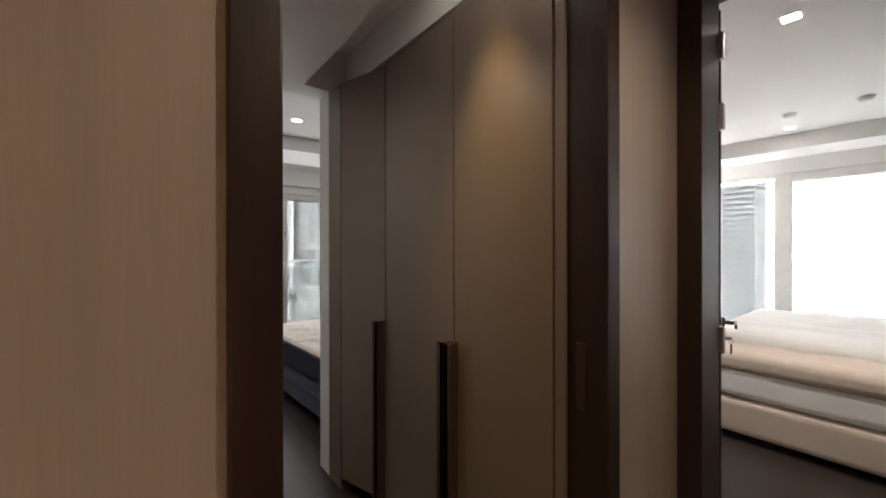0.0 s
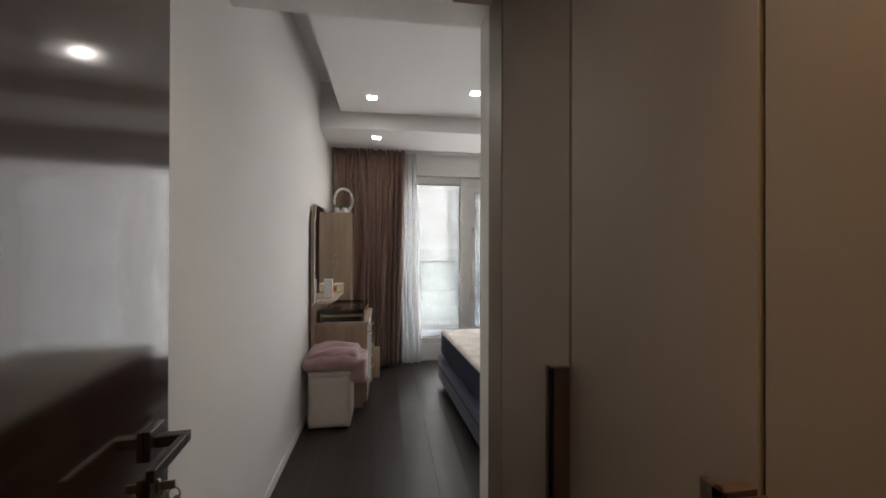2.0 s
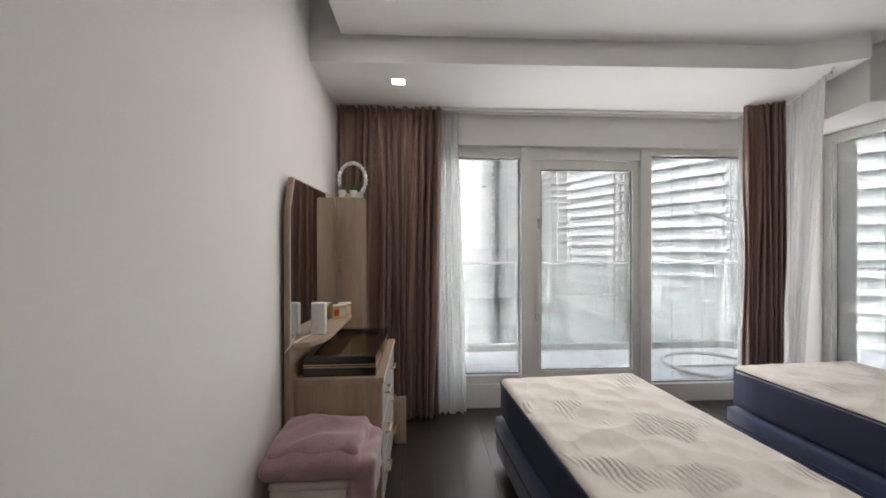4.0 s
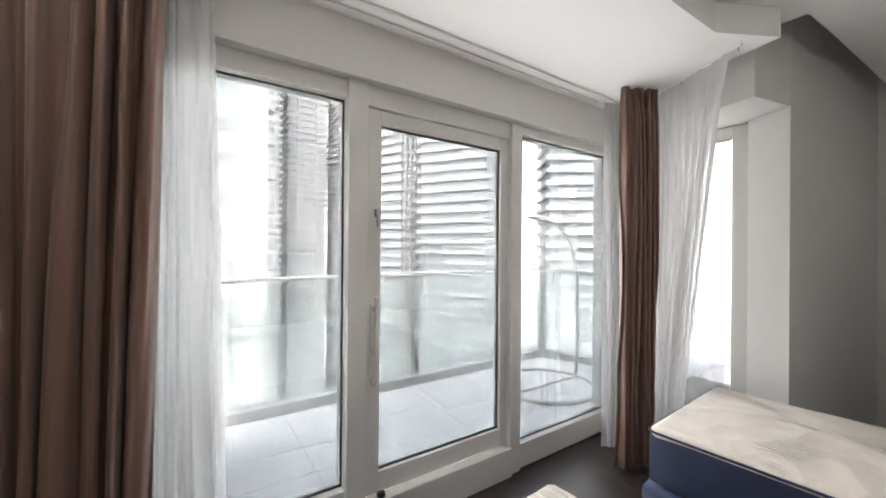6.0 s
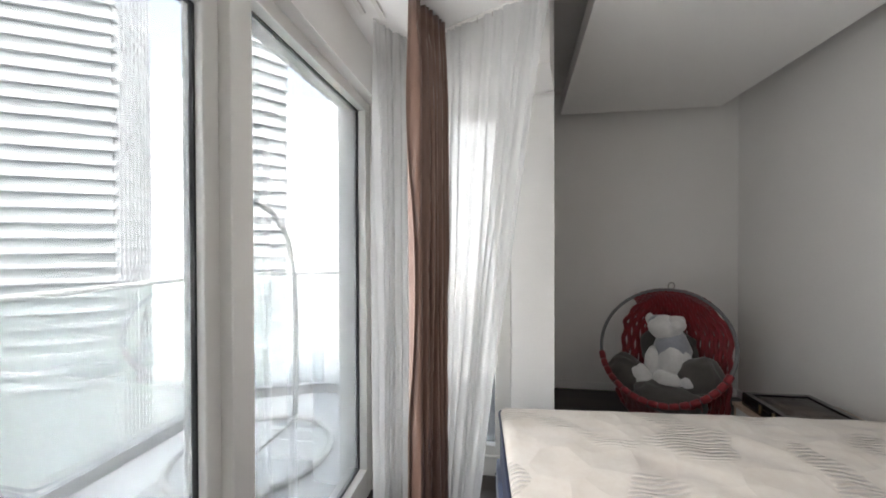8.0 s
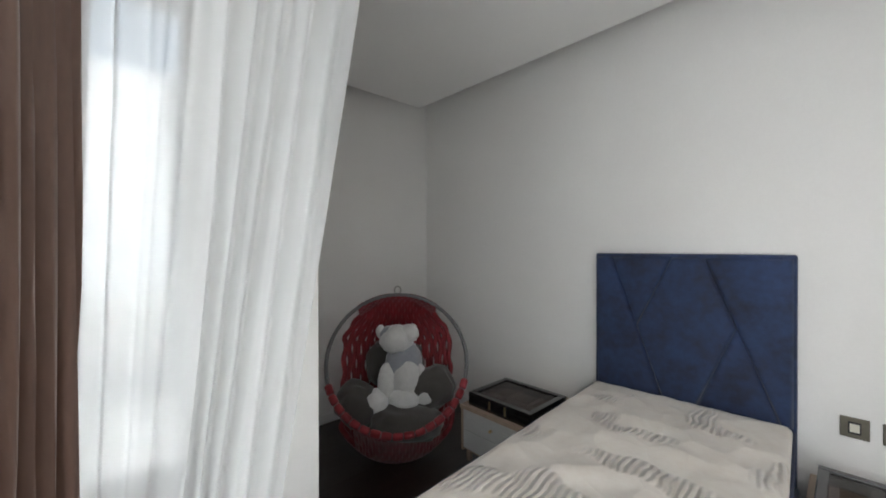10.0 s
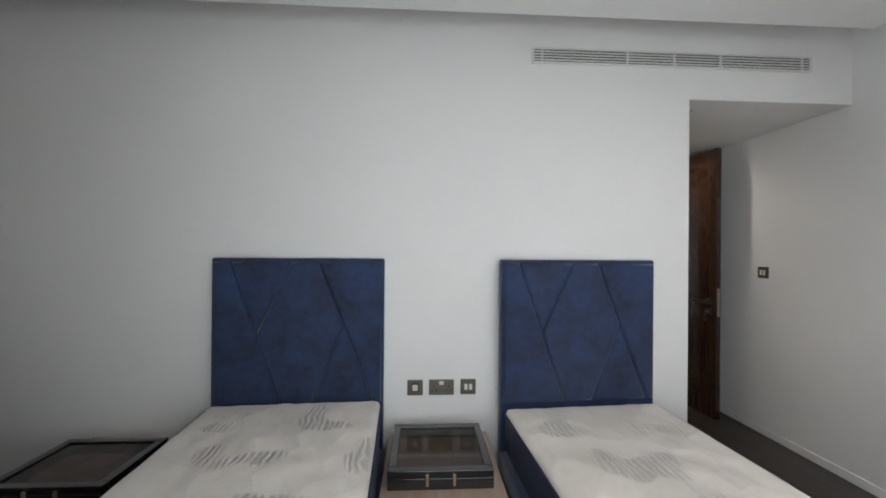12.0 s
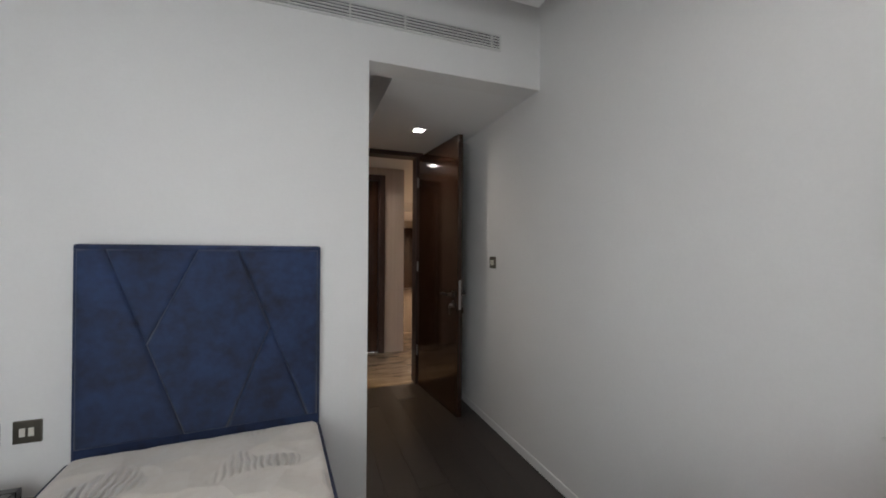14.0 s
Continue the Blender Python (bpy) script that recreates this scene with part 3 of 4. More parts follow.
part("safety_catch", boxes((1.085, 1.105, 5.41, 5.436, 1.60, 1.64), (1.09, 1.10, 5.40, 5.42, 1.55, 1.61), bevel=0.003), STEEL, slide)
part("door_stop", boxes((1.10, 1.14, 5.39, 5.42, 0.181, 0.211), bevel=0.008), GASKET, slide)
part("sticker", boxes((1.415, 1.52, 5.467, 5.4695, 1.36, 1.49)), STICKER, slide, "plain pale square sticker on the glass")

side_win = thing("window_2", "narrow side window in a deep reveal behind the sheer curtain", "window", kind="structure")
part("window_sill", boxes((3.43, 3.72, 4.602, 5.15, 0, 0.12), bevel=0.004), FRAME, side_win)
for y0, y1, z0, z1 in ((4.602, 4.70, 0.12, 2.316), (5.09, 5.15, 0.12, 2.316), (4.70, 5.09, 0.12, 0.18), (4.70, 5.09, 2.24, 2.316)):
    part("frame", boxes((3.45, 3.55, y0, y1, z0, z1), bevel=0.003), FRAME, side_win)
g = part("pane", boxes((3.50, 3.508, 4.70, 5.09, 0.18, 2.24)), GLASS, side_win)
g.visible_shadow = False

win3 = thing("window_3", "white framed balcony window of the second bedroom", "window", kind="structure")
for y0, y1, z0, z1 in ((1.82, 1.9, 0, 2.32), (1.0, 1.15, 0, 2.32), (-0.75, -0.6, 0, 2.32), (-2.2, -2.12, 0, 2.32), (1.15, 1.82, 0, 0.12), (1.15, 1.82, 2.27, 2.32), (-0.6, 1.0, 0, 0.15), (-0.6, 1.0, 2.22, 2.32), (-2.12, -0.75, 0, 0.12), (-2.12, -0.75, 2.27, 2.32)):
    part("frame", boxes((5.78, 5.88, y0, y1, z0, z1), bevel=0.004), FRAME, win3)
for y0, y1 in ((1.15, 1.82), (-0.6, 1.0), (-2.12, -0.75)):
    g = part("pane", boxes((5.83, 5.838, y0, y1, 0.14, 2.25)), GLASS, win3)
    g.visible_shadow = False


# ---- curtains ----
def curtain(name, top, foot, z0, z1, folds, depth, mat, label, seed, header=True, rows=26, hem=0.0):
    """A hanging cloth between two plan lines, with uneven folds that are pinched at the heading."""
    def along(line, s):
        total = [0.0]
        for a, b in zip(line, line[1:]):
            total.append(total[-1] + math.dist(a, b))
        d = s * total[-1]
        for i in range(len(line) - 1):
            if d <= total[i + 1] or i == len(line) - 2:
                k = (d - total[i]) / (total[i + 1] - total[i])
                a, b = line[i], line[i + 1]
                n = Vector((b[1] - a[1], a[0] - b[0])).normalized()
                return Vector((a[0] + (b[0] - a[0]) * k, a[1] + (b[1] - a[1]) * k)), n

    cols = folds * 12
    bm = bmesh.new()
    grid = []
    for r in range(rows + 1):
        h = r / rows
        row = []
        for c in range(cols + 1):
            s = c / cols
            w = s + 1.25 / folds * noise.noise(Vector((s * folds * 0.55, seed, h * 0.9))) + 0.2 / folds * noise.noise(Vector((s * folds * 1.7, seed + 2, h * 1.5)))
            a, n = along(top, min(1, max(0, s)))
            b, m = along(foot, min(1, max(0, s)))
            p, nn = a.lerp(b, h), n.lerp(m, h)
            amp = depth * (0.55 + 0.45 * min(1, h * 6)) * (1 + 0.5 * noise.noise(Vector((w * folds * 0.5, seed + 5, h * 1.2))))
            wave = math.sin(w * folds * math.tau)
            wave = math.copysign(abs(wave) ** 0.7, wave) + 0.28 * math.sin(w * folds * math.tau * 2.3 + h * 2.6 + seed)
            if header and h < 0.05:
                wave = 0.7 * wave + 0.3 * math.copysign(1, math.sin(w * folds * math.tau * 2))
            p = p + nn * wave * amp
            row.append(bm.verts.new((p.x, p.y, z1 + (z0 + hem * noise.noise(Vector((s * 4, seed, 0))) - z1) * h)))
        grid.append(row)
    for r in range(rows):
        for c in range(cols):
            bm.faces.new((grid[r][c], grid[r][c + 1], grid[r + 1][c + 1], grid[r + 1][c])).smooth = True
    ob = finish(name, bm, mat)
    if mat is BROWN:
        th = ob.modifiers.new("thickness", "SOLIDIFY")
        th.thickness = 0.003
    return tagged(ob, label, "curtain", "bedroom curtains")


curtain("curtain", [(-0.59, 5.19), (0.235, 5.21)], [(-0.56, 5.17), (0.20, 5.22)], 0.015, 2.515, 13, 0.045, BROWN, "brown satin blackout curtain gathered beside the window", 1.3, hem=0.01)
curtain("curtain", [(2.65, 5.04), (2.76, 5.005), (2.89, 4.945)], [(2.64, 5.045), (2.76, 5.0), (2.90, 4.935)], 0.015, 2.515, 7, 0.032, BROWN, "brown satin blackout curtain bunched in the window corner", 4.1, hem=0.01)
curtain("sheer_curtain", [(0.20, 5.285), (0.37, 5.29)], [(0.20, 5.285), (0.44, 5.29)], 0.012, 2.515, 4, 0.022, VOILE, "white voile sheer curtain gathered beside the brown curtain", 7.7)
curtain("sheer_curtain", [(2.80, 5.265), (2.92, 5.20), (3.02, 5.12)], [(2.80, 5.265), (2.92, 5.20), (3.02, 5.12)], 0.012, 2.515, 5, 0.016, VOILE, "white voile sheer curtain gathered beside the balcony window", 9.2)
curtain("sheer_curtain", [(2.965, 4.985), (2.685, 4.46)], [(3.0, 5.03), (2.845, 4.80)], 0.012, 2.50, 9, 0.02, VOILE, "white voile sheer curtain swept aside over the side window", 2.2, hem=0.02)
track = thing("curtain_track", "white double curtain track under the bulkhead", "curtain track")
part("rail", boxes((XW + 0.02, 2.80, 5.20, 5.222, 2.505, 2.519), (XW + 0.02, 2.75, 5.28, 5.302, 2.505, 2.519), bevel=0.002), FRAME, track)
part("rail", tube([(2.98, 5.0, 2.511), (2.66, 4.40, 2.511)], 0.0085, 8), FRAME, track)
for i in range(9):
    k = i / 8
    part("hook", boxes((2.97 - 0.30 * k - 0.006, 2.97 - 0.30 * k + 0.006, 4.985 - 0.57 * k - 0.002, 4.985 - 0.57 * k + 0.002, 2.485, 2.508)), STEEL, track)


# ---- ceiling fittings ----
def ceiling_light(x, y, z, lit=True):
    ob = thing("ceiling_light", "small square recessed downlight with a white trim", "ceiling light", "recessed downlights", at=pose(x, y, z))
    r, q = 0.052, 0.040
    part("trim", boxes((-r, r, -r, -q, -0.006, 0.0), (-r, r, q, r, -0.006, 0), (-r, -q, -q, q, -0.006, 0), (q, r, -q, q, -0.006, 0)), MATWHITE, ob)
    part("diffuser", boxes((-q, q, -q, q, -0.003, -0.0005)), LED, ob, "glowing square diffuser")
    return ob


WARM = (1.0, 0.80, 0.58)
first = ceiling_light(-0.104, 4.08, 2.67)
for x, y, z in ((0.757, 3.86, 2.67), (-0.085, 4.745, 2.52), (-0.118, 1.44, 2.36), (0.375, 0.985, 2.62), (2.337, 0.473, 2.67), (4.892, 0.869, 2.67)):
    copy_thing(first, pose(x, y, z))
# unseen hall downlights, added to brighten the hall walls and floor
for x, y, z, power in ((0.3, -0.05, 2.46, 0.8), (-2.2, -2.5, 2.46, 9.0), (-2.2, -6.0, 2.46, 14.0)):
    copy_thing(first, pose(x, y, z))
    downlight_lamp(x, y, z - 0.02, power, WARM, 150)
downlight_lamp(0.375, 0.985, 2.60, 3.0, (1.0, 0.68, 0.24), 48, 1.0)
downlight_lamp(-0.118, 1.44, 2.345, 0.4, (1.0, 0.86, 0.70), 150, 1.0)
for x, y, z, power in ((-0.104, 4.08, 2.655, 0.12), (0.757, 3.86, 2.655, 0.7), (-0.085, 4.745, 2.505, 0.12)):
    downlight_lamp(x, y, z, power, (1.0, 0.95, 0.89), 160, 1.0)
downlight_lamp(2.337, 0.473, 2.655, 4.0, (1.0, 0.93, 0.84), 160, 1.0)
for x, y, z in ((0.985, 3.72, 2.67), (4.347, 0.79, 2.67), (4.3, 0.3, 2.67)):
    det = thing("smoke_detector", "round white smoke detector on the ceiling", "smoke detector", "smoke detectors", at=pose(x, y, z))
    part("body", tube([(0, 0, -0.001), (0, 0, -0.018), (0, 0, -0.03), (0, 0, -0.04)], 0.05, 24, taper=lambda k: (1, 1, 0.85, 0.6)[round(k * 3)]), MATWHITE, det)
    part("base", tube([(0, 0, 0), (0, 0, -0.008)], 0.058, 24), MATWHITE, det)

vent = thing("air_vent", "long white linear air grille high on the wall", "air vent", at=pose(0, YH, 0))
vx0, vx1, vz0, vz1 = -0.328, 1.432, 2.548, 2.645
part("backing", boxes((vx0 + 0.01, vx1 - 0.01, 0.001, 0.003, vz0 + 0.01, vz1 - 0.01)), GASKET, vent)
part("frame", boxes((vx0, vx1, 0.001, 0.012, vz0, vz0 + 0.012), (vx0, vx1, 0.001, 0.012, vz1 - 0.012, vz1), (vx0, vx0 + 0.012, 0.001, 0.012, vz0 + 0.012, vz1 - 0.012), (vx1 - 0.012, vx1, 0.001, 0.012, vz0 + 0.012, vz1 - 0.012)), FRAME, vent)
for i in range(4):
    z = vz0 + 0.0235 + i * 0.0165
    part("slat", boxes((vx0 + 0.012, vx1 - 0.012, 0.003, 0.011, z - 0.0035, z + 0.0035)), FRAME, vent)
for i in range(1, 6):
    x = vx0 + (vx1 - vx0) * (i / 6 if i not in (1, 5) else (0.035 if i == 1 else 0.965))
    part("divider", boxes((x - 0.005, x + 0.005, 0.003, 0.0115, vz0 + 0.012, vz1 - 0.012)), FRAME, vent)


# ---- switches and sockets ----
def plate(name, label, category, x, z, width, at):
    ob = thing(name, label, category, "bedside wall plates", at=at)
    part("plate", boxes((x - width / 2, x + width / 2, 0.0, 0.009, z - 0.045, z + 0.045), bevel=0.003), PLATE, ob)
    return ob


face = pose(0, YH, 0)
sw = plate("light_switch", "antique bronze single switch plate on the white wall", "switch", 2.112, 0.618, 0.09, face)
part("rocker", boxes((2.097, 2.127, 0.009, 0.013, 0.60, 0.636), bevel=0.002), ROCKER, sw)
part("insert", boxes((2.092, 2.132, 0.008, 0.0105, 0.592, 0.644), bevel=0.001), GASKET, sw)
so = plate("wall_socket", "antique bronze double socket plate with a white switch", "socket", 1.957, 0.619, 0.147, face)
for x in (1.915, 2.0):
    for dx, dz in ((0, 0.012), (-0.011, -0.010), (0.011, -0.010)):
        part("socket_slot", boxes((x + dx - 0.0035, x + dx + 0.0035, 0.0085, 0.0096, 0.612 + dz - 0.005, 0.612 + dz + 0.005)), GASKET, so)
part("rocker", boxes((1.944, 1.970, 0.009, 0.013, 0.634, 0.656), bevel=0.002), ROCKER, so)
sw2 = plate("light_switch", "antique bronze switch plate with two ivory rockers", "switch", 1.799, 0.621, 0.09, face)
for x in (1.785, 1.813):
    part("rocker", boxes((x - 0.009, x + 0.009, 0.009, 0.014, 0.604, 0.638), bevel=0.002), ROCKER, sw2)
sw3 = plate("light_switch", "bronze two-rocker switch plate beside the bedroom door", "switch", 0, 1.27, 0.09, pose(XW, 1.845, 0, 0, 0, -90))
for x in (-0.014, 0.014):
    part("rocker", boxes((x - 0.009, x + 0.009, 0.009, 0.014, 1.25, 1.29), bevel=0.002), ROCKER, sw3)


# ---- beds ----
HEAD_SHAPES = (
    ((0, 0), (0.10, 0), (0.40, 1), (0, 1)),
    ((0.10, 0), (0.45, 0), (0.25, 0.5)),
    ((0.45, 0), (0.62, 0), (0.7685, 0.45), (0.58, 1), (0.40, 1), (0.25, 0.5)),
    ((0.7685, 0.45), (0.95, 1), (0.58, 1)),
    ((0.62, 0), (1, 0), (1, 1), (0.95, 1)),
)


def bed(at, length, label):
    ob = thing("bed", label, "bed", "single beds", at=at)
    w = 0.47
    part("headboard", boxes((-w, w, 0.0, 0.055, 0.06, 1.375), bevel=0.012), VELVET, ob)
    for shape in HEAD_SHAPES:
        bm = bmesh.new()
        f = bm.faces.new([bm.verts.new((w - 0.012 - u * (2 * w - 0.024), 0.056, 1.355 - v * 0.80)) for u, v in shape])
        bm.normal_update()
        if f.normal.y < 0:
            f.normal_flip()
        for thick, depth in ((0.002, 0.004), (0.004, 0.010), (0.005, 0.006), (0.008, 0.003)):
            bmesh.ops.inset_region(bm, faces=[f], thickness=thick, depth=depth, use_even_offset=True, use_boundary=True)
        for q in bm.faces:
            q.smooth = True
        part("upholstered_panel", bm, VELVET, ob)
    part("base", soft_box(-0.485, 0.485, 0.06, length + 0.03, 0.055, 0.30, 0.025, 8), VELVET, ob, "navy velvet divan base")
    part("base_seam", tube([(-0.486, 0.08, 0.2), (-0.486, length + 0.03, 0.2), (0.486, length + 0.03, 0.2), (0.486, 0.08, 0.2)], 0.004, 6), NAVY, ob)
    for x in (-0.42, 0.42):
        for y in (0.2, length / 2, length - 0.1):
            part("castor", tube([(x - 0.012, y, 0.028), (x + 0.012, y, 0.028)], 0.028, 12), GASKET, ob)
            part("castor_stem", tube([(x, y, 0.03), (x, y, 0.06)], 0.008, 8), STEEL, ob)
    return ob


def mattress(at, length, seed, label, crown, top):
    ob = thing("mattress", label, "mattress", "bare mattresses", at=at)
    w = 0.46
    part("side_band", soft_box(-w, w, 0.085, length, 0.30, top - 0.024, 0.03, 10), NAVY, ob, "navy knitted side band")
    bm = soft_box(-w + 0.004, w - 0.004, 0.089, length - 0.004, top - 0.07, top, 0.034, 60, crown, 0.018, seed)
    for v in bm.verts:
        if v.co.z > top - 0.02:
            u = min(1, 12 * (w - abs(v.co.x))) * min(1, 12 * (length - v.co.y))
            v.co.z += u * (0.010 * abs(noise.noise(Vector((v.co.x * 9 + seed, v.co.y * 9, 1)))) - 0.003)
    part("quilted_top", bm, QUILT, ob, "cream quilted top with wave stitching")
    edge = []
    r = 0.04
    for cx, cy, a0 in ((w - r, length - r, 0), (-w + r, length - r, 90), (-w + r, 0.085 + r, 180), (w - r, 0.085 + r, 270)):
        for k in range(7):
            a = radians(a0 + k * 15)
            edge.append((cx + (r + 0.001) * math.cos(a), cy + (r + 0.001) * math.sin(a), top - 0.027))
    part("piping", tube(edge, 0.006, 8, True), NAVY, ob)
    return ob


BED_A, BED_B = pose(2.765, 2.462, 0, 0, 0, 3.3), pose(1.16, 2.462, 0, 0, 0, 3.6)
bed(BED_A, 2.18, "navy velvet single bed with a panelled headboard near the corner")
bed(BED_B, 2.14, "navy velvet single bed with a panelled headboard beside the passage")
mattress(BED_A, 2.19, 3.0, "bare cream quilted mattress on the bed near the corner", 0.03, 0.585)
mattress(BED_B, 2.15, 8.0, "bare cream quilted mattress on the bed beside the passage", 0.01, 0.548)


# ---- bedside cabinets and glass-topped cases ----
def nightstand(x0, x1, y0, y1, top):
    ob = thing("nightstand", "pale ash bedside cabinet with a ribbed grey drawer front", "nightstand", "bedside cabinets", at=pose((x0 + x1) / 2, y0, 0))
    w, d = (x1 - x0) / 2, y1 - y0
    part("top", boxes((-w - 0.01, w + 0.01, 0, d + 0.012, top - 0.025, top), bevel=0.003), ASHWOOD_Y, ob)
    for s in (-1, 1):
        part("side_panel", boxes((s * w - 0.009, s * w + 0.009, 0.003, d, 0.07, top - 0.026), bevel=0.002), ASHWOOD, ob)
    part("back", boxes((-w + 0.01, w - 0.01, 0.003, 0.015, 0.07, top - 0.026)), ASHWOOD, ob)
    part("bottom", boxes((-w + 0.01, w - 0.01, 0.016, d - 0.02, 0.07, 0.088)), ASHWOOD, ob)
    for z0, z1 in ((0.092, (top + 0.05) / 2 - 0.003), ((top + 0.05) / 2 + 0.003, top - 0.03)):
        dr = part("drawer", boxes((-w + 0.012, w - 0.012, d - 0.02, d, z0, z1), bevel=0.002), GREYLAC, ob)
        part("knob", tube([(0, d, (z0 + z1) / 2), (0, d + 0.02, (z0 + z1) / 2)], 0.009, 12), BRASS, dr)
    for i in range(6):
        z = top - 0.05 - i * 0.009
        part("rib", boxes((-w + 0.04, w - 0.04, d, d + 0.003, z - 0.002, z + 0.002)), GREYLAC, ob)
    for sx in (-1, 1):
        for y in (0.04, d - 0.04):
            part("foot", boxes((sx * (w - 0.03) - 0.014, sx * (w - 0.03) + 0.014, y - 0.014, y + 0.014, 0, 0.07), bevel=0.003), ASHWOOD, ob)
    return ob


def display_case(at, w, d, h, cols, rows, label, stripes=False, clasps="front"):
    """A shallow lacquered box with a glass lid and lined compartments; origin at the middle of its underside."""
    ob = thing("display_case", label, "display case", "glass-topped cases", at=at)
    t = 0.028
    part("tray", boxes((-w, w, -d, -d + t, 0, h - 0.035), (-w, w, d - t, d, 0, h - 0.035), (-w, -w + t, -d + t, d - t, 0, h - 0.035), (w - t, w, -d + t, d - t, 0, h - 0.035), bevel=0.003), BLACK, ob)
    part("lining", boxes((-w + t, w - t, -d + t, d - t, 0.002, 0.02)), CASEIN, ob)
    for i in range(1, cols):
        x = -w + 2 * w * i / cols
        part("divider", boxes((x - 0.003, x + 0.003, -d + t, d - t, 0.02, h - 0.045)), CASEIN, ob)
    for i in range(1, rows):
        y = -d + 2 * d * i / rows
        part("divider", boxes((-w + t, w - t, y - 0.003, y + 0.003, 0.02, h - 0.046)), CASEIN, ob)
    lid = part("lid_frame", boxes((-w, w, -d, -d + t * 1.3, h - 0.034, h), (-w, w, d - t * 1.3, d, h - 0.034, h), (-w, -w + t * 1.3, -d + t * 1.3, d - t * 1.3, h - 0.034, h), (w - t * 1.3, w, -d + t * 1.3, d - t * 1.3, h - 0.034, h), bevel=0.004), BLACK, ob)
    g = part("lid_glass", boxes((-w + t, w - t, -d + t, d - t, h - 0.012, h - 0.007)), LIDGLASS, lid, "clear glass lid")
    g.visible_shadow = False
    if stripes:
        for z in (h - 0.043, h - 0.055):
            part("brass_stripe", boxes((-w - 0.0015, w + 0.0015, -d - 0.0015, d + 0.0015, z, z + 0.005)), BRASS, ob)
    for k in (-0.10, 0.10) if not stripes else (-0.06, 0.0):
        if clasps == "front":
            part("clasp", boxes((k * 0.6 - 0.006, k * 0.6 + 0.006, d, d + 0.008, h - 0.065, h - 0.015), bevel=0.002), BRASS, ob)
        else:
            part("clasp", boxes((w, w + 0.010, k - 0.006, k + 0.006, h - 0.065, h - 0.015), bevel=0.002), BRASS, ob)
    return ob


NT = 0.375
nightstand(1.71, 2.24, 2.49, 3.08, NT)
nightstand(3.38, 3.88, 2.49, 3.10, NT)
display_case(pose(1.985, 2.80, NT + 0.001), 0.235, 0.225, 0.085, 3, 2, "black lacquered display case with a glass lid on the bedside cabinet")
display_case(pose(3.60, 2.88, NT + 0.001), 0.24, 0.20, 0.085, 3, 2, "black lacquered display case with a glass lid in the corner")

# ---- dressing table ----
vanity = thing("dressing_table", "pale ash dressing table with a chamfered mirror and grey drawers", "dressing table")
vx0, vx1, vy0, vy1, vt = -0.585, -0.135, 4.06, 4.86, 0.74
part("top", boxes((vx0, vx1 + 0.012, vy0 - 0.006, vy1, vt - 0.03, vt), bevel=0.003), ASHWOOD_Y, vanity)
part("side_panel", boxes((vx0, vx1, vy0, vy0 + 0.02, 0.06, vt - 0.031), bevel=0.002), ASHWOOD, vanity)
part("side_panel", boxes((vx0, vx1, vy1 - 0.022, vy1 - 0.002, 0.06, vt - 0.031), bevel=0.002), ASHWOOD, vanity)
part("back", boxes((vx0, vx0 + 0.012, vy0 + 0.021, vy1 - 0.023, 0.06, vt - 0.031)), ASHWOOD, vanity)
part("plinth", boxes((vx0 + 0.02, vx1 - 0.04, vy0 + 0.03, vy1 - 0.03, 0.0, 0.06)), ASHWOOD, vanity)
for i in range(3):
    z0 = 0.075 + i * 0.212
    dr = part("drawer", boxes((vx1 - 0.018, vx1 + 0.004, vy0 + 0.024, vy1 - 0.026, z0, z0 + 0.206), bevel=0.002), GREYLAC, vanity)
    for y in (vy0 + 0.2, vy1 - 0.2):
        part("handle", tube([(vx1 + 0.004, y - 0.05, z0 + 0.11), (vx1 + 0.026, y - 0.05, z0 + 0.11), (vx1 + 0.026, y + 0.05, z0 + 0.11), (vx1 + 0.004, y + 0.05, z0 + 0.11)], 0.006, 8), BRASS, dr)
part("wing", boxes((vx1 + 0.005, vx1 + 0.09, vy1 - 0.021, vy1 + 0.0, 0.0, 0.33), bevel=0.003), ASHWOOD, vanity)


def in_yz(points, x0, x1, toe=0.0):
    bm = bmesh.new()
    a = [bm.verts.new((x0 + toe * (y - 3.99), y, z)) for y, z in points]
    b = [bm.verts.new((x1 + toe * (y - 3.99), y, z)) for y, z in points]
    bm.faces.new(a)
    bm.faces.new(b)
    for i in range(len(points)):
        j = (i + 1) % len(points)
        bm.faces.new((a[i], a[j], b[j], b[i]))
    return bm


part("mirror_board", in_yz([(3.99, vt + 0.002), (3.99, 1.57), (4.05, 1.735), (4.77, 1.735), (4.835, 1.57), (4.835, vt + 0.002)], -0.585, -0.562, 0.043), ASHWOOD, vanity)
mir = part("mirror", in_yz([(3.998, 0.932), (3.998, 1.568), (4.055, 1.727), (4.766, 1.727), (4.829, 1.568), (4.829, 0.932)], -0.561, -0.556, 0.043), MIRROR, vanity, "silvered mirror with chamfered corners")
part("mirror_leg", boxes((-0.585, -0.562, 3.99, 4.055, 0, vt + 0.001)), ASHWOOD, vanity)
part("shelf", prism([(-0.555, 4.0), (-0.475, 4.03), (-0.435, 4.10), (-0.415, 4.19), (-0.415, 4.80), (-0.523, 4.80)], 0.905, 0.93, 0.002), ASHWOOD_Y, vanity)
display_case(pose(-0.345, 4.42, vt + 0.001), 0.18, 0.34, 0.10, 2, 4, "black brass-striped display case with compartments on the dressing table", True, "side")

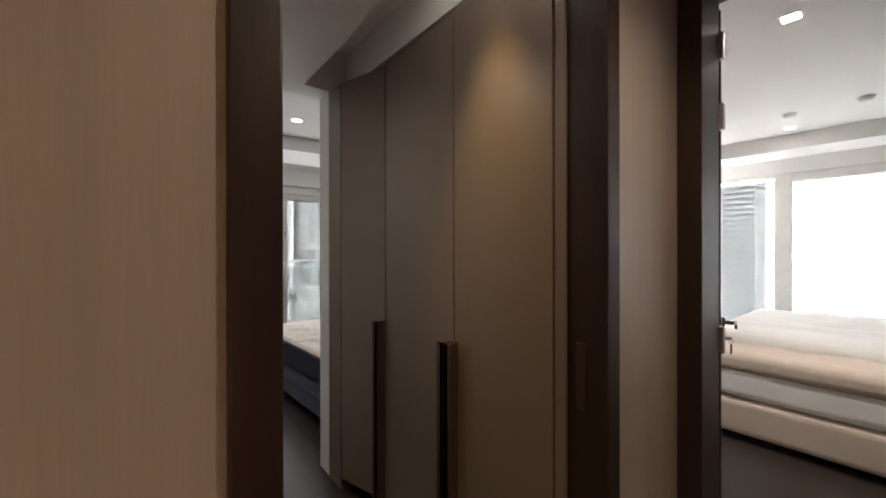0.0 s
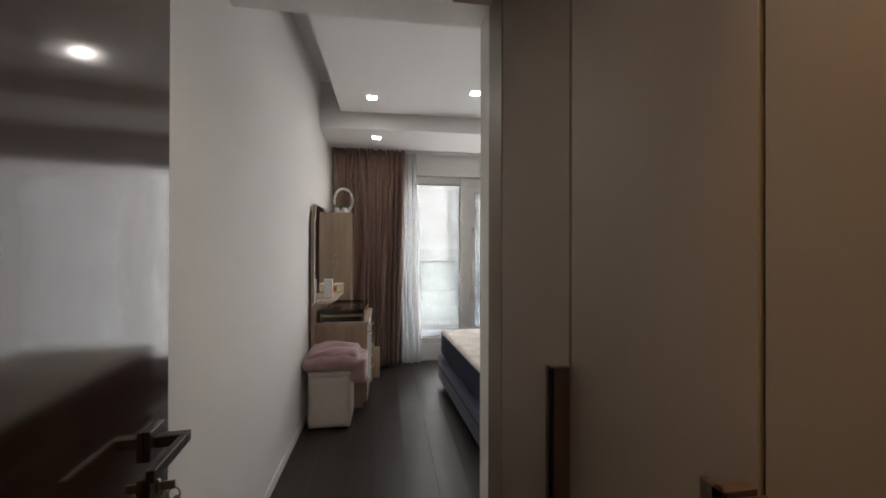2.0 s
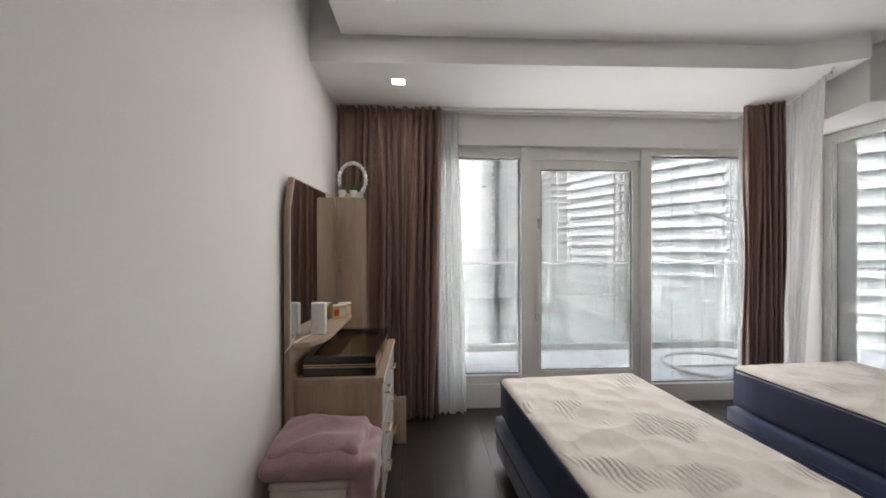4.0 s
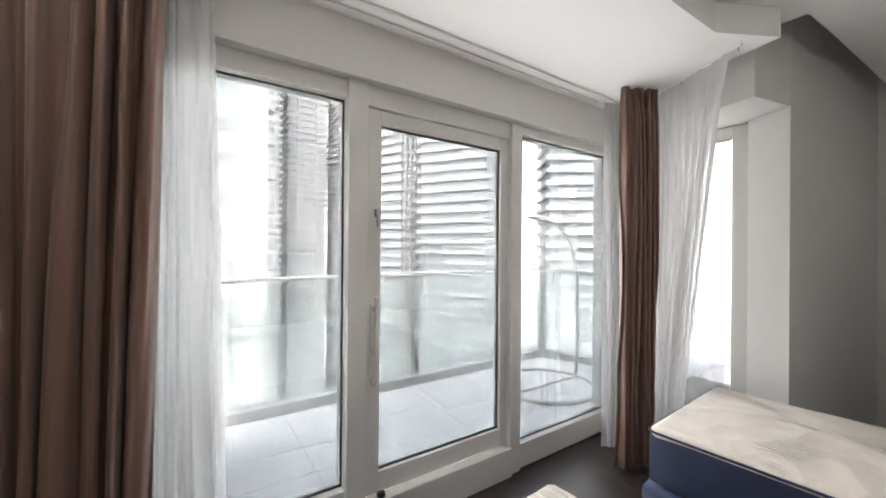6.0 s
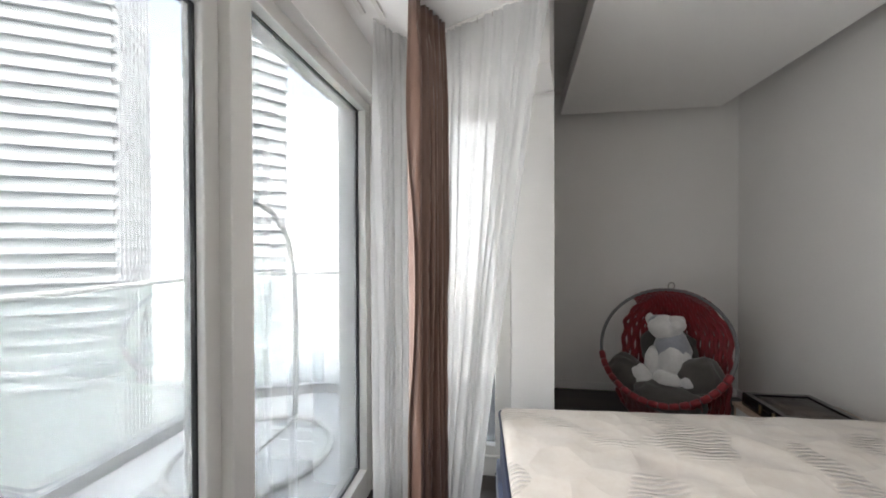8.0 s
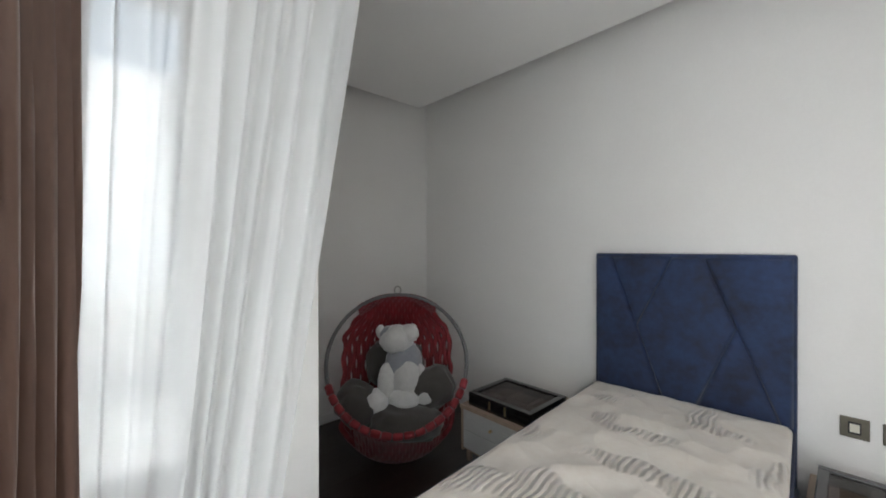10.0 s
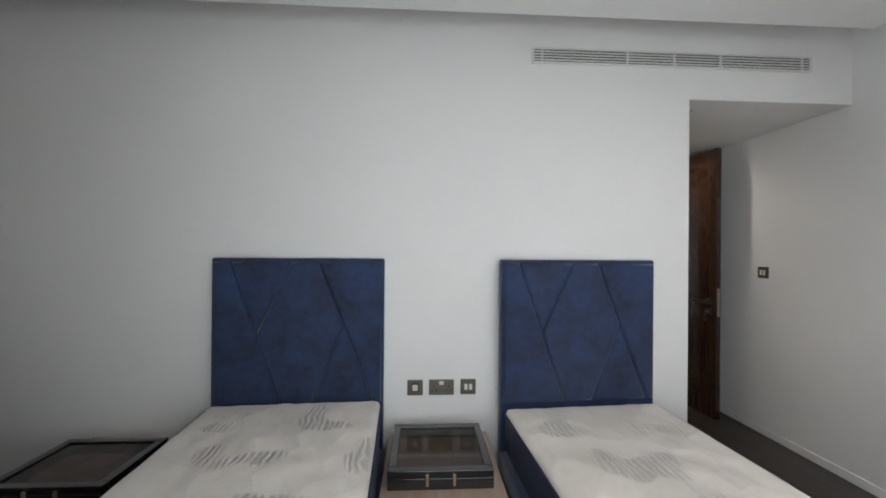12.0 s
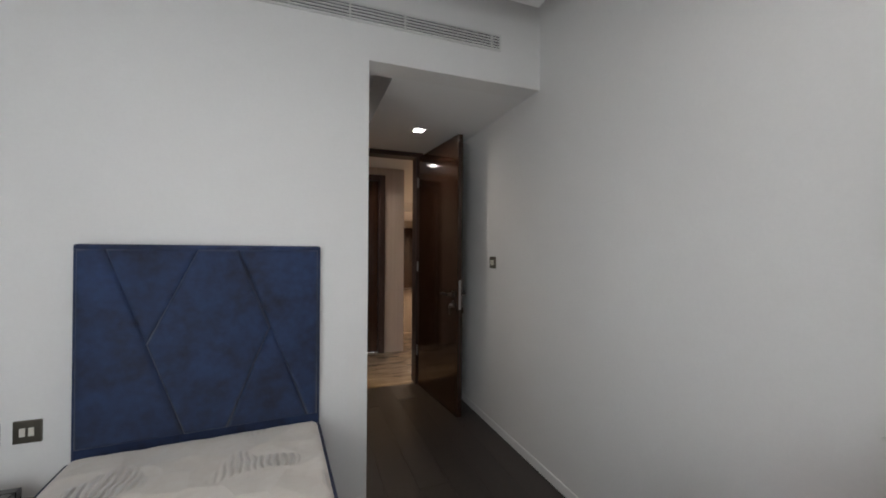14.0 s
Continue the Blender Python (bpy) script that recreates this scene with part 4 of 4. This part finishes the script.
rt = thing("router", "white upright plastic router on the mirror shelf", "router")
part("body", boxes((-0.515, -0.440, 4.175, 4.215, 0.931, 1.10), bevel=0.008), MATWHITE, rt)
part("label_bar", boxes((-0.50, -0.47, 4.1735, 4.175, 0.95, 0.98)), ROCKER, rt)
part("cable", tube([(-0.50, 4.17, 0.938), (-0.53, 4.10, 0.936), (-0.556, 3.985, 0.925), (-0.57, 3.95, 0.90)], 0.003, 6), MATWHITE, rt, "thin white cable")


def tea_box(x, y, turn):
    ob = thing("tea_box", "small straw and white carton with a red square print", "box", "cartons on the mirror shelf", at=pose(x, y, 0.931, 0, 0, turn))
    part("carton", boxes((-0.042, 0.042, -0.026, 0.026, 0, 0.078), bevel=0.003), YELLOWPRINT, ob)
    part("lid", boxes((-0.043, 0.043, -0.027, 0.027, 0.0785, 0.086), bevel=0.002), MATWHITE, ob, "white carton lid")
    part("print", boxes((-0.036, -0.008, -0.0275, -0.0262, 0.018, 0.058)), REDPRINT, ob, "red square print")
    part("print", boxes((0.0, 0.036, -0.0275, -0.0262, 0.012, 0.066)), ROCKER, ob, "pale printed panel")


tea_box(-0.467, 4.66, 16)
tea_box(-0.452, 4.755, 10)

cab = thing("tall_cabinet", "narrow tall pale ash cabinet with brass knobs beside the curtain", "cabinet")
part("body", boxes((-0.548, -0.352, 4.912, 5.09, 0.0, 1.75), bevel=0.003), ASHWOOD, cab)
cd = part("cabinet_door", boxes((-0.545, -0.355, 4.894, 4.911, 0.03, 1.745), bevel=0.003), ASHWOOD, cab)
for x, z in ((-0.515, 1.30), (-0.50, 1.23)):
    part("knob", tube([(x, 4.894, z), (x, 4.88, z)], 0.008, 10), BRASS, cd)
deco = thing("flower_ring", "white beaded ring ornament on the tall cabinet", "ornament")
bm = bmesh.new()
for i in range(26):
    a = i * math.tau / 26
    add_ball(bm, (-0.445 + 0.098 * math.cos(a), 5.02, 1.895 + 0.125 * math.sin(a)), (0.016, 0.016, 0.016), lumps=0.1, seed=i, detail=2)
part("bead_ring", bm, MATWHITE, deco)
part("stand", boxes((-0.50, -0.40, 5.0, 5.04, 1.751, 1.772), bevel=0.006), MATWHITE, deco)


def pot_plant(x, y, z, seed):
    ob = thing("succulent_pot", "small green succulent in a white ceramic pot on the tall cabinet", "plant", "succulents on the cabinet", at=pose(x, y, z))
    part("pot", tube([(0, 0, 0), (0, 0, 0.02), (0, 0, 0.05), (0, 0, 0.055)], 0.03, 16, taper=lambda k: 0.75 + 0.25 * k), MATWHITE, ob, smooth=True)
    rnd = random.Random(seed)
    bm = bmesh.new()
    for i in range(22):
        a, lean, r = rnd.uniform(0, math.tau), rnd.uniform(0.2, 1.1), rnd.uniform(0.04, 0.07)
        d = Vector((math.cos(a) * math.sin(lean), math.sin(a) * math.sin(lean), math.cos(lean)))
        add_tube(bm, [(0, 0, 0.05), Vector((0, 0, 0.05)) + d * r * 0.5, Vector((0, 0, 0.055)) + d * r], 0.006, 5, taper=lambda k: (1, 0.9, 0.1)[round(k * 2)])
    part("leaves", bm, LEAF, ob)


pot_plant(-0.43, 4.965, 1.751, 4)
pot_plant(-0.395, 5.05, 1.751, 9)
pot_plant(-0.51, 4.955, 1.751, 5)

# ---- stool with a folded blanket ----
stool = thing("pouffe", "beige leatherette cube pouffe against the wall", "stool")
part("body", soft_box(-0.555, -0.24, 3.715, 4.03, 0.012, 0.40, 0.012, 8), POUF, stool)
part("lid", soft_box(-0.558, -0.237, 3.712, 4.033, 0.402, 0.435, 0.010, 8), POUF, stool)
for x in (-0.53, -0.265):
    for y in (3.74, 4.0):
        part("foot", tube([(x, y, 0), (x, y, 0.014)], 0.012, 10), GASKET, stool)
blanket = thing("blanket", "crumpled mauve fleece blanket draped on the pouffe", "blanket")


def crumple(bm, low, amount):
    """Push soft creases into a padded shape above the level low."""
    for v in bm.verts:
        k = amount if v.co.z > low else amount * 0.3
        p = v.co * 5.0
        crease = 1 - 2 * abs(noise.noise(Vector((p.x * 0.8 + p.y * 0.6, p.y * 1.6 - p.x, p.z))))
        v.co += Vector((0.5 * k * noise.noise(p * 1.7), 0.5 * k * noise.noise(p * 1.7 + Vector((4, 0, 0))), k * crease * 0.5 if v.co.z > low else 0))


bm = soft_box(-0.598, -0.165, 3.69, 4.045, 0.436, 0.53, 0.045, 22, 0.05, 0.02, 6)
crumple(bm, 0.47, 0.035)
part("fold", bm, MAUVE, blanket)
bm = soft_box(-0.575, -0.19, 3.72, 4.03, 0.50, 0.565, 0.03, 20, 0.035, 0.02, 2)
crumple(bm, 0.52, 0.03)
part("fold", bm, MAUVE, blanket)
bm = soft_box(-0.236, -0.125, 3.70, 4.02, 0.33, 0.52, 0.035, 14, 0.0, 0.0, 3)
crumple(bm, 0.30, 0.04)
part("hanging_edge", bm, MAUVE, blanket)

# ---- hanging chair with cushions and a soft toy ----
CH, CR = Vector((4.085, 3.475, 0.70)), 0.442
toward = Vector((-0.80, 0.585, 0.57)).normalized()
across = Vector((0.59, 0.807, 0)).normalized()
above = toward.cross(across)
above = above if above.z > 0 else -above


def on_chair(a, h, back):
    return CH + across * a + above * h - toward * back


def in_chair(a, h, back):
    """A place in the seat by side, height and depth, upright."""
    return Vector((4.09, 3.49, 0.605)) + across * a + Vector((0.80, -0.585, 0)) * back + Vector((0, 0, h))


chair = thing("egg_chair", "round red cord chair with grey hoop on the floor", "chair")
part("hoop", tube([on_chair(CR * math.cos(i * math.tau / 64), CR * math.sin(i * math.tau / 64), 0) for i in range(64)], 0.0125, 10, True), HOOP, chair, "grey powder-coated steel hoop", True)
part("hook", tube([on_chair(0.022 * math.cos(i * math.tau / 14), CR + 0.035 + 0.03 * math.sin(i * math.tau / 14), 0) for i in range(14)], 0.005, 8, True), STEEL, chair)


def sling(s, v):
    """A place on the woven seat: s from side to side, v from the top of the hoop to its foot."""
    ang = math.pi * (0.5 - v)
    half = CR * (0.85 + 0.02 * math.cos(ang)) if abs(ang) < 1.2 else CR * 0.85
    hh = CR * 0.985 * math.sin(ang)
    rim = math.sqrt(max(0, CR * CR - hh * hh))
    wide = min(max(rim, 0.18), half) if abs(hh) < CR * 0.62 else max(0.26, min(rim, half))
    x = s * wide
    edge = math.sqrt(max(0.0, 1 - (s * 0.9) ** 2))
    hh = hh if abs(hh) < CR * 0.62 else math.copysign(min(abs(hh), math.sqrt(max(0, CR * CR - x * x))), hh)
    back = 0.50 * math.sin(math.pi * v ** 1.6) ** 0.65 * (0.45 + 0.55 * edge) if 0 < v < 1 else 0.0
    low = -0.25 * max(0.0, math.sin(math.pi * min(1, max(0, (v - 0.35) / 0.65)))) * edge
    return on_chair(x, hh + low, back)


STRANDS = 25
for i in range(STRANDS):
    s0 = -1 + 2 * (i + 0.5) / STRANDS
    pts = []
    for j in range(93):
        v = j / 92
        z = 0.42 / STRANDS * math.sin(v * math.pi * 23) * (1 if i % 2 else -1)
        pts.append(sling(max(-1, min(1, s0 + z)), v))
    part("cord", tube(pts, 0.0188, 7), REDCORD, chair, smooth=True)
for i in range(17):
    a = radians(-158 + i * 8.5)
    p, q = on_chair(CR * math.cos(a - 0.068), CR * math.sin(a - 0.068), 0), on_chair(CR * math.cos(a + 0.068), CR * math.sin(a + 0.068), 0)
    part("rim_wrap", tube([p, p.lerp(q, 0.15), p.lerp(q, 0.85), q], 0.024, 10, taper=lambda k: (0.8, 1, 1, 0.8)[round(k * 3)]), REDCORD, chair, smooth=True)
cush = (((-0.07, -0.275, -0.06), (0.23, 0.10, 0.16), 6), ((0.22, -0.18, 0.0), (0.155, 0.13, 0.12), 35), ((-0.24, -0.11, 0.05), (0.145, 0.135, 0.11), -30), ((0.0, 0.0, 0.24), (0.20, 0.17, 0.08), 5))
for i, (where, size, spin) in enumerate(cush):
    c = in_chair(*where)
    bm = bmesh.new()
    add_ball(bm, (0, 0, 0), (1, 1, 1), lumps=0.18, seed=i * 3.1, detail=4)
    for v in bm.verts:
        p = v.co
        q = Vector((math.copysign(abs(p.x) ** 0.75, p.x) * size[0], math.copysign(abs(p.y) ** 0.75, p.y) * size[1], p.z * size[2]))
        q = Matrix.Rotation(radians(spin), 3, "Z") @ q
        v.co = c + across * q.x + Vector((0, 0, q.y)) + Vector((-0.80, 0.585, 0)) * q.z
    tagged(finish("cushion", bm, CUSHION), "charcoal fabric cushion in the hanging chair", "cushion", "cushions in the chair")
bm = bmesh.new()


def toy(a, h, b, radii, index, seed, turn=(0, 0, 0)):
    add_ball(bm, in_chair(a * 1.2 - 0.03, h * 0.9 - 0.015, b - 0.02), [r * 1.12 for r in radii], turn, 0.10, seed, 3, index)


toy(-0.02, 0.06, 0.13, (0.11, 0.11, 0.14), 1, 1)
toy(-0.03, -0.02, 0.07, (0.085, 0.085, 0.12), 0, 2)
toy(0.02, 0.245, 0.11, (0.10, 0.10, 0.085), 0, 3)
toy(-0.045, 0.285, 0.10, (0.062, 0.062, 0.055), 0, 4)
toy(0.06, 0.285, 0.12, (0.055, 0.06, 0.045), 1, 5)
toy(0.105, 0.30, 0.12, (0.028, 0.028, 0.04), 0, 6)
toy(-0.07, 0.31, 0.12, (0.025, 0.025, 0.035), 0, 7)
toy(0.07, -0.06, 0.06, (0.055, 0.055, 0.12), 0, 8)
toy(-0.10, -0.06, 0.07, (0.05, 0.05, 0.11), 0, 9)
toy(0.14, -0.165, 0.0, (0.085, 0.085, 0.075), 0, 10)
toy(-0.02, -0.155, 0.02, (0.09, 0.09, 0.06), 0, 11)
toy(-0.14, -0.14, 0.04, (0.075, 0.075, 0.06), 0, 12)
toy(-0.195, -0.10, 0.05, (0.065, 0.065, 0.075), 0, 13)
tagged(finish("plush_toy", bm, [PLUSH, PLUSH_GREY], smooth=True), "white and grey plush animal sitting in the hanging chair", "soft toy")

# ---- second bedroom ----
bed3 = thing("double_bed", "cream upholstered double bed in the second bedroom", "bed")
part("base", soft_box(2.92, 4.95, -0.75, 1.15, 0.05, 0.30, 0.03, 10), LINEN, bed3)
for x in (3.0, 4.85):
    for y in (-0.65, 1.05):
        part("foot", tube([(x, y, 0), (x, y, 0.055)], 0.025, 10), GASKET, bed3)
mt = thing("double_mattress", "cream mattress on the double bed", "mattress")
part("body", soft_box(2.93, 4.95, -0.74, 1.14, 0.302, 0.52, 0.06, 12), SHEETW, mt)
dv = thing("duvet", "white duvet over a beige throw on the double bed", "duvet")
part("throw", soft_box(2.91, 3.6, -0.76, 1.16, 0.50, 0.64, 0.055, 18, 0.02, 0.02, 2), LINEN, dv, "beige folded throw")
part("cover", soft_box(3.25, 4.9, -0.76, 1.16, 0.54, 0.74, 0.07, 24, 0.03, 0.03, 5), SHEETW, dv)

# ---- balcony ----
setting(finish("balcony_floor", boxes((-3, 6.0, 5.62, 7.3, -0.25, -0.006)), DECK))
setting(finish("balcony_kerb", prism([(-3, 7.12), (4.25, 7.12), (4.55, 6.4), (4.55, 5.62), (4.75, 5.62), (4.75, 6.45), (4.4, 7.3), (-3, 7.3)], -0.005, 0.09, 0.008), CONCRETE))
rail = thing("balustrade", "clear glass balcony balustrade with a slim white handrail", "railing")
part("handrail", tube([(-3, 7.2, 1.17), (4.3, 7.2, 1.17), (4.62, 6.4, 1.17), (4.62, 5.62, 1.17)], 0.019, 10), FRAME, rail)
for x0, x1 in ((-3, -0.62), (-0.6, 1.78), (1.8, 3.38), (3.4, 4.28)):
    g = part("glass_panel", boxes((x0, x1, 7.195, 7.205, 0.09, 1.155)), RAILGLASS, rail)
    g.visible_shadow = False
g = part("glass_panel", prism([(4.315, 7.17), (4.325, 7.173), (4.63, 6.41), (4.62, 6.405)], 0.09, 1.155), RAILGLASS, rail)
g.visible_shadow = False
for x in (1.79, 4.3):
    part("post", boxes((x - 0.012, x + 0.012, 7.185, 7.215, 0.09, 1.16), bevel=0.003), FRAME, rail)
stand = thing("chair_stand", "white steel hanging-chair stand with a ring base on the balcony", "chair stand")
part("ring_base", tube([(3.45 + 0.52 * math.cos(i * math.tau / 48), 6.35 + 0.5 * math.sin(i * math.tau / 48), 0.025) for i in range(48)], 0.024, 10, True), FRAME, stand, smooth=True)
part("arm", tube([(3.97, 6.35, 0.03), (4.0, 6.35, 0.6), (3.98, 6.35, 1.18), (3.88, 6.35, 1.50), (3.70, 6.35, 1.68), (3.45, 6.35, 1.76), (3.2, 6.35, 1.78)], 0.022, 10), FRAME, stand, smooth=True)
part("brace", boxes((2.95, 3.95, 6.33, 6.37, 0.005, 0.03), bevel=0.004), FRAME, stand)
sack = thing("dust_cover", "white plastic dust cover over a folded rack on the balcony", "cover")
bm = soft_box(-0.1, 0.42, 6.15, 6.55, 0.0, 0.62, 0.07, 12, 0.05, 0.03, 4)
for v in bm.verts:
    v.co += Vector((0.03 * noise.noise(v.co * 6), 0.03 * noise.noise(v.co * 6 + Vector((3, 0, 0))), 0))
part("cover", bm, SHEETW, sack)

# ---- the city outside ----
# added glowing ring in place of the bright haze along the horizon
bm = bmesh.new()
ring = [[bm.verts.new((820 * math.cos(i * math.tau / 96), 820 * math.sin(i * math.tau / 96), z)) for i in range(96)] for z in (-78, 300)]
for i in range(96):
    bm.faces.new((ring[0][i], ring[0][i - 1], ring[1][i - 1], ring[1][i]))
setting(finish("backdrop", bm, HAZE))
setting(finish("ground", boxes((-9000, 9000, -9000, 9000, -80, -78)), GROUND))


def tower(x, y, w, d, z1, turn, storeys, mats, piers, label, slab_out=1.0, z0=-78):
    """A tower block: glazed body, a projecting slab at every storey, upright piers on the near face, a parapet."""
    clad, glaze = mats
    ob = thing("tower_block", label, "building", "city towers", at=pose(x, y, 0, 0, 0, turn))
    part("body", boxes((-w, w, -d, d, z0, z1)), glaze, ob)
    part("parapet", boxes((-w - 0.4, w + 0.4, -d - 0.4, d + 0.4, z1, z1 + 2.5)), clad, ob)
    slab = None
    step = (z1 + 30) / storeys
    for i in range(storeys):
        z = -30 + i * step
        if slab is None:
            slab = part("storey_slab", boxes((-w - slab_out, w + slab_out, -d - slab_out, d + slab_out, 0, step * 0.34)), clad, ob)
            slab.location.z = z
        else:
            s = new("storey_slab", slab.data)
            s.parent = ob
            s.location.z = z
    first_pier = None
    for i in range(piers):
        px = -w + 2 * w * (i + 0.5) / piers
        if first_pier is None:
            first_pier = part("pier", boxes((-0.5, 0.5, -d - slab_out - 0.15, -d + 0.2, z0, z1)), clad, ob)
            first_pier.location.x = px
        else:
            s = new("pier", first_pier.data)
            s.parent = ob
            s.location.x = px
    return ob


tower(72, 195, 9, 9, 95, 8, 40, (CONCRETE, HAZED_GLAZING), 3, "slender pale tower with balcony bands in the haze")
tower(48, 200, 9, 8, 88, 4, 38, (CONCRETE, HAZED_CLAD), 2, "slender white tower with stacked balconies")
tower(64, 128, 8, 9, 130, 22, 50, (CONCRETE, HAZED_GLAZING), 6, "white tower with a grid of piers and windows")
tower(80, 108, 11, 11, 90, 30, 36, (HAZED_CLAD, HAZED_GLAZING), 9, "grey tower with dark glazing and balconies")
tower(88, 69, 6.5, 8, 60, 52, 28, (HAZED_CLAD, HAZED_GLAZING), 5, "grey apartment tower with long balconies")
tower(26, 190, 8, 8, 150, 0, 56, (CONCRETE, HAZED_GLAZING), 4, "tall pale tower far off in the haze")
tower(260, -40, 12, 14, 90, 85, 32, (CONCRETE, HAZED_GLAZING), 4, "pale tower beyond the second bedroom")
tower(330, 78, 12, 12, 130, 88, 44, (CONCRETE, HAZED_GLAZING), 3, "pale apartment tower beside the second bedroom")

near = thing("apartment_building", "white rendered apartment building with rows of four-pane windows", "building")
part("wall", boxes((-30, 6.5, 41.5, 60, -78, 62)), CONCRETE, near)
sharedw, sharedp = None, None
for col in range(4):
    for row in range(22):
        x, z = 3.2 - col * 3.5, -27.3 + row * 3.2 + 1.1
        if sharedw is None:
            wdw = part("window", boxes((-1.05, 1.05, -0.10, 0.02, -0.85, -0.75), (-1.05, 1.05, -0.06, 0.02, 0.75, 0.82), (-1.05, -0.97, -0.06, 0.02, -0.75, 0.75), (0.97, 1.05, -0.06, 0.02, -0.75, 0.75), (-0.04, 0.04, -0.05, 0.02, -0.75, 0.75), (-0.97, -0.04, -0.05, 0.02, -0.33, -0.25), (0.04, 0.97, -0.05, 0.02, -0.33, -0.25)), FRAME, near)
            pn = part("panes", boxes((-0.97, 0.97, -0.02, -0.005, -0.75, 0.75)), HAZED_GLAZING, wdw)
            sharedw, sharedp = wdw.data, pn.data
        else:
            wdw = new("window", sharedw)
            wdw.parent = near
            pn = new("panes", sharedp)
            pn.parent = wdw
        wdw.location = (x, 41.5, z)
sharedb = None
for row in range(22):
    z = -27.3 + row * 3.2
    if sharedb is None:
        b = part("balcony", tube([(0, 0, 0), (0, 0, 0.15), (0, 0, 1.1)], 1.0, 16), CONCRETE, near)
        sharedb = b.data
    else:
        b = new("balcony", sharedb)
        b.parent = near
    b.location = (6.3, 42.6, z)

# ---- floor boards, hall tiles and balcony tiles ----
floor = bpy.data.objects["floor"]
boards = {}
rnd = random.Random(5)


def piece(name, parent, shared, key, dims, mat, at):
    if key not in shared:
        ob = finish(name, boxes(dims, bevel=0.0006, segments=1), mat, parent)
        shared[key] = ob.data
    else:
        ob = new(name, shared[key])
        ob.parent = parent
    ob.location = at


x = -0.60
while x < 4.99:
    y = 0.70 - rnd.uniform(0, 1.4)
    while y < 5.40:
        a, b = max(y, 0.702), min(y + 1.5, 5.40)
        if x > 0.58 and a < 2.29:
            a = 2.30 if b > 2.5 else 9
        if b - a > 0.05:
            n = round(b - a, 2)
            piece("plank", floor, boards, n, (0.0004, 0.1846, 0.0004, n - 0.0004, -0.0138, 0), OAK, (x, a, 0))
        y += 1.5
    x += 0.185
hall, tiles = bpy.data.objects["floor_hall"], {}
for i in range(6):
    for j in range(13):
        piece("tile", hall, tiles, 0, (0.001, 0.747, 0.001, 0.761, -0.0118, 0), MARBLE, (-3.38 + 0.748 * i, -9.2 + 0.762 * j, 0))
deck, dt = bpy.data.objects["balcony_floor"], {}
for i in range(12):
    for j in range(3):
        piece("tile", deck, dt, 0, (0.002, 0.598, 0.002, 0.498, -0.0058, 0), DECK, (-2.6 + 0.6 * i, 5.623 + 0.5 * j, 0))
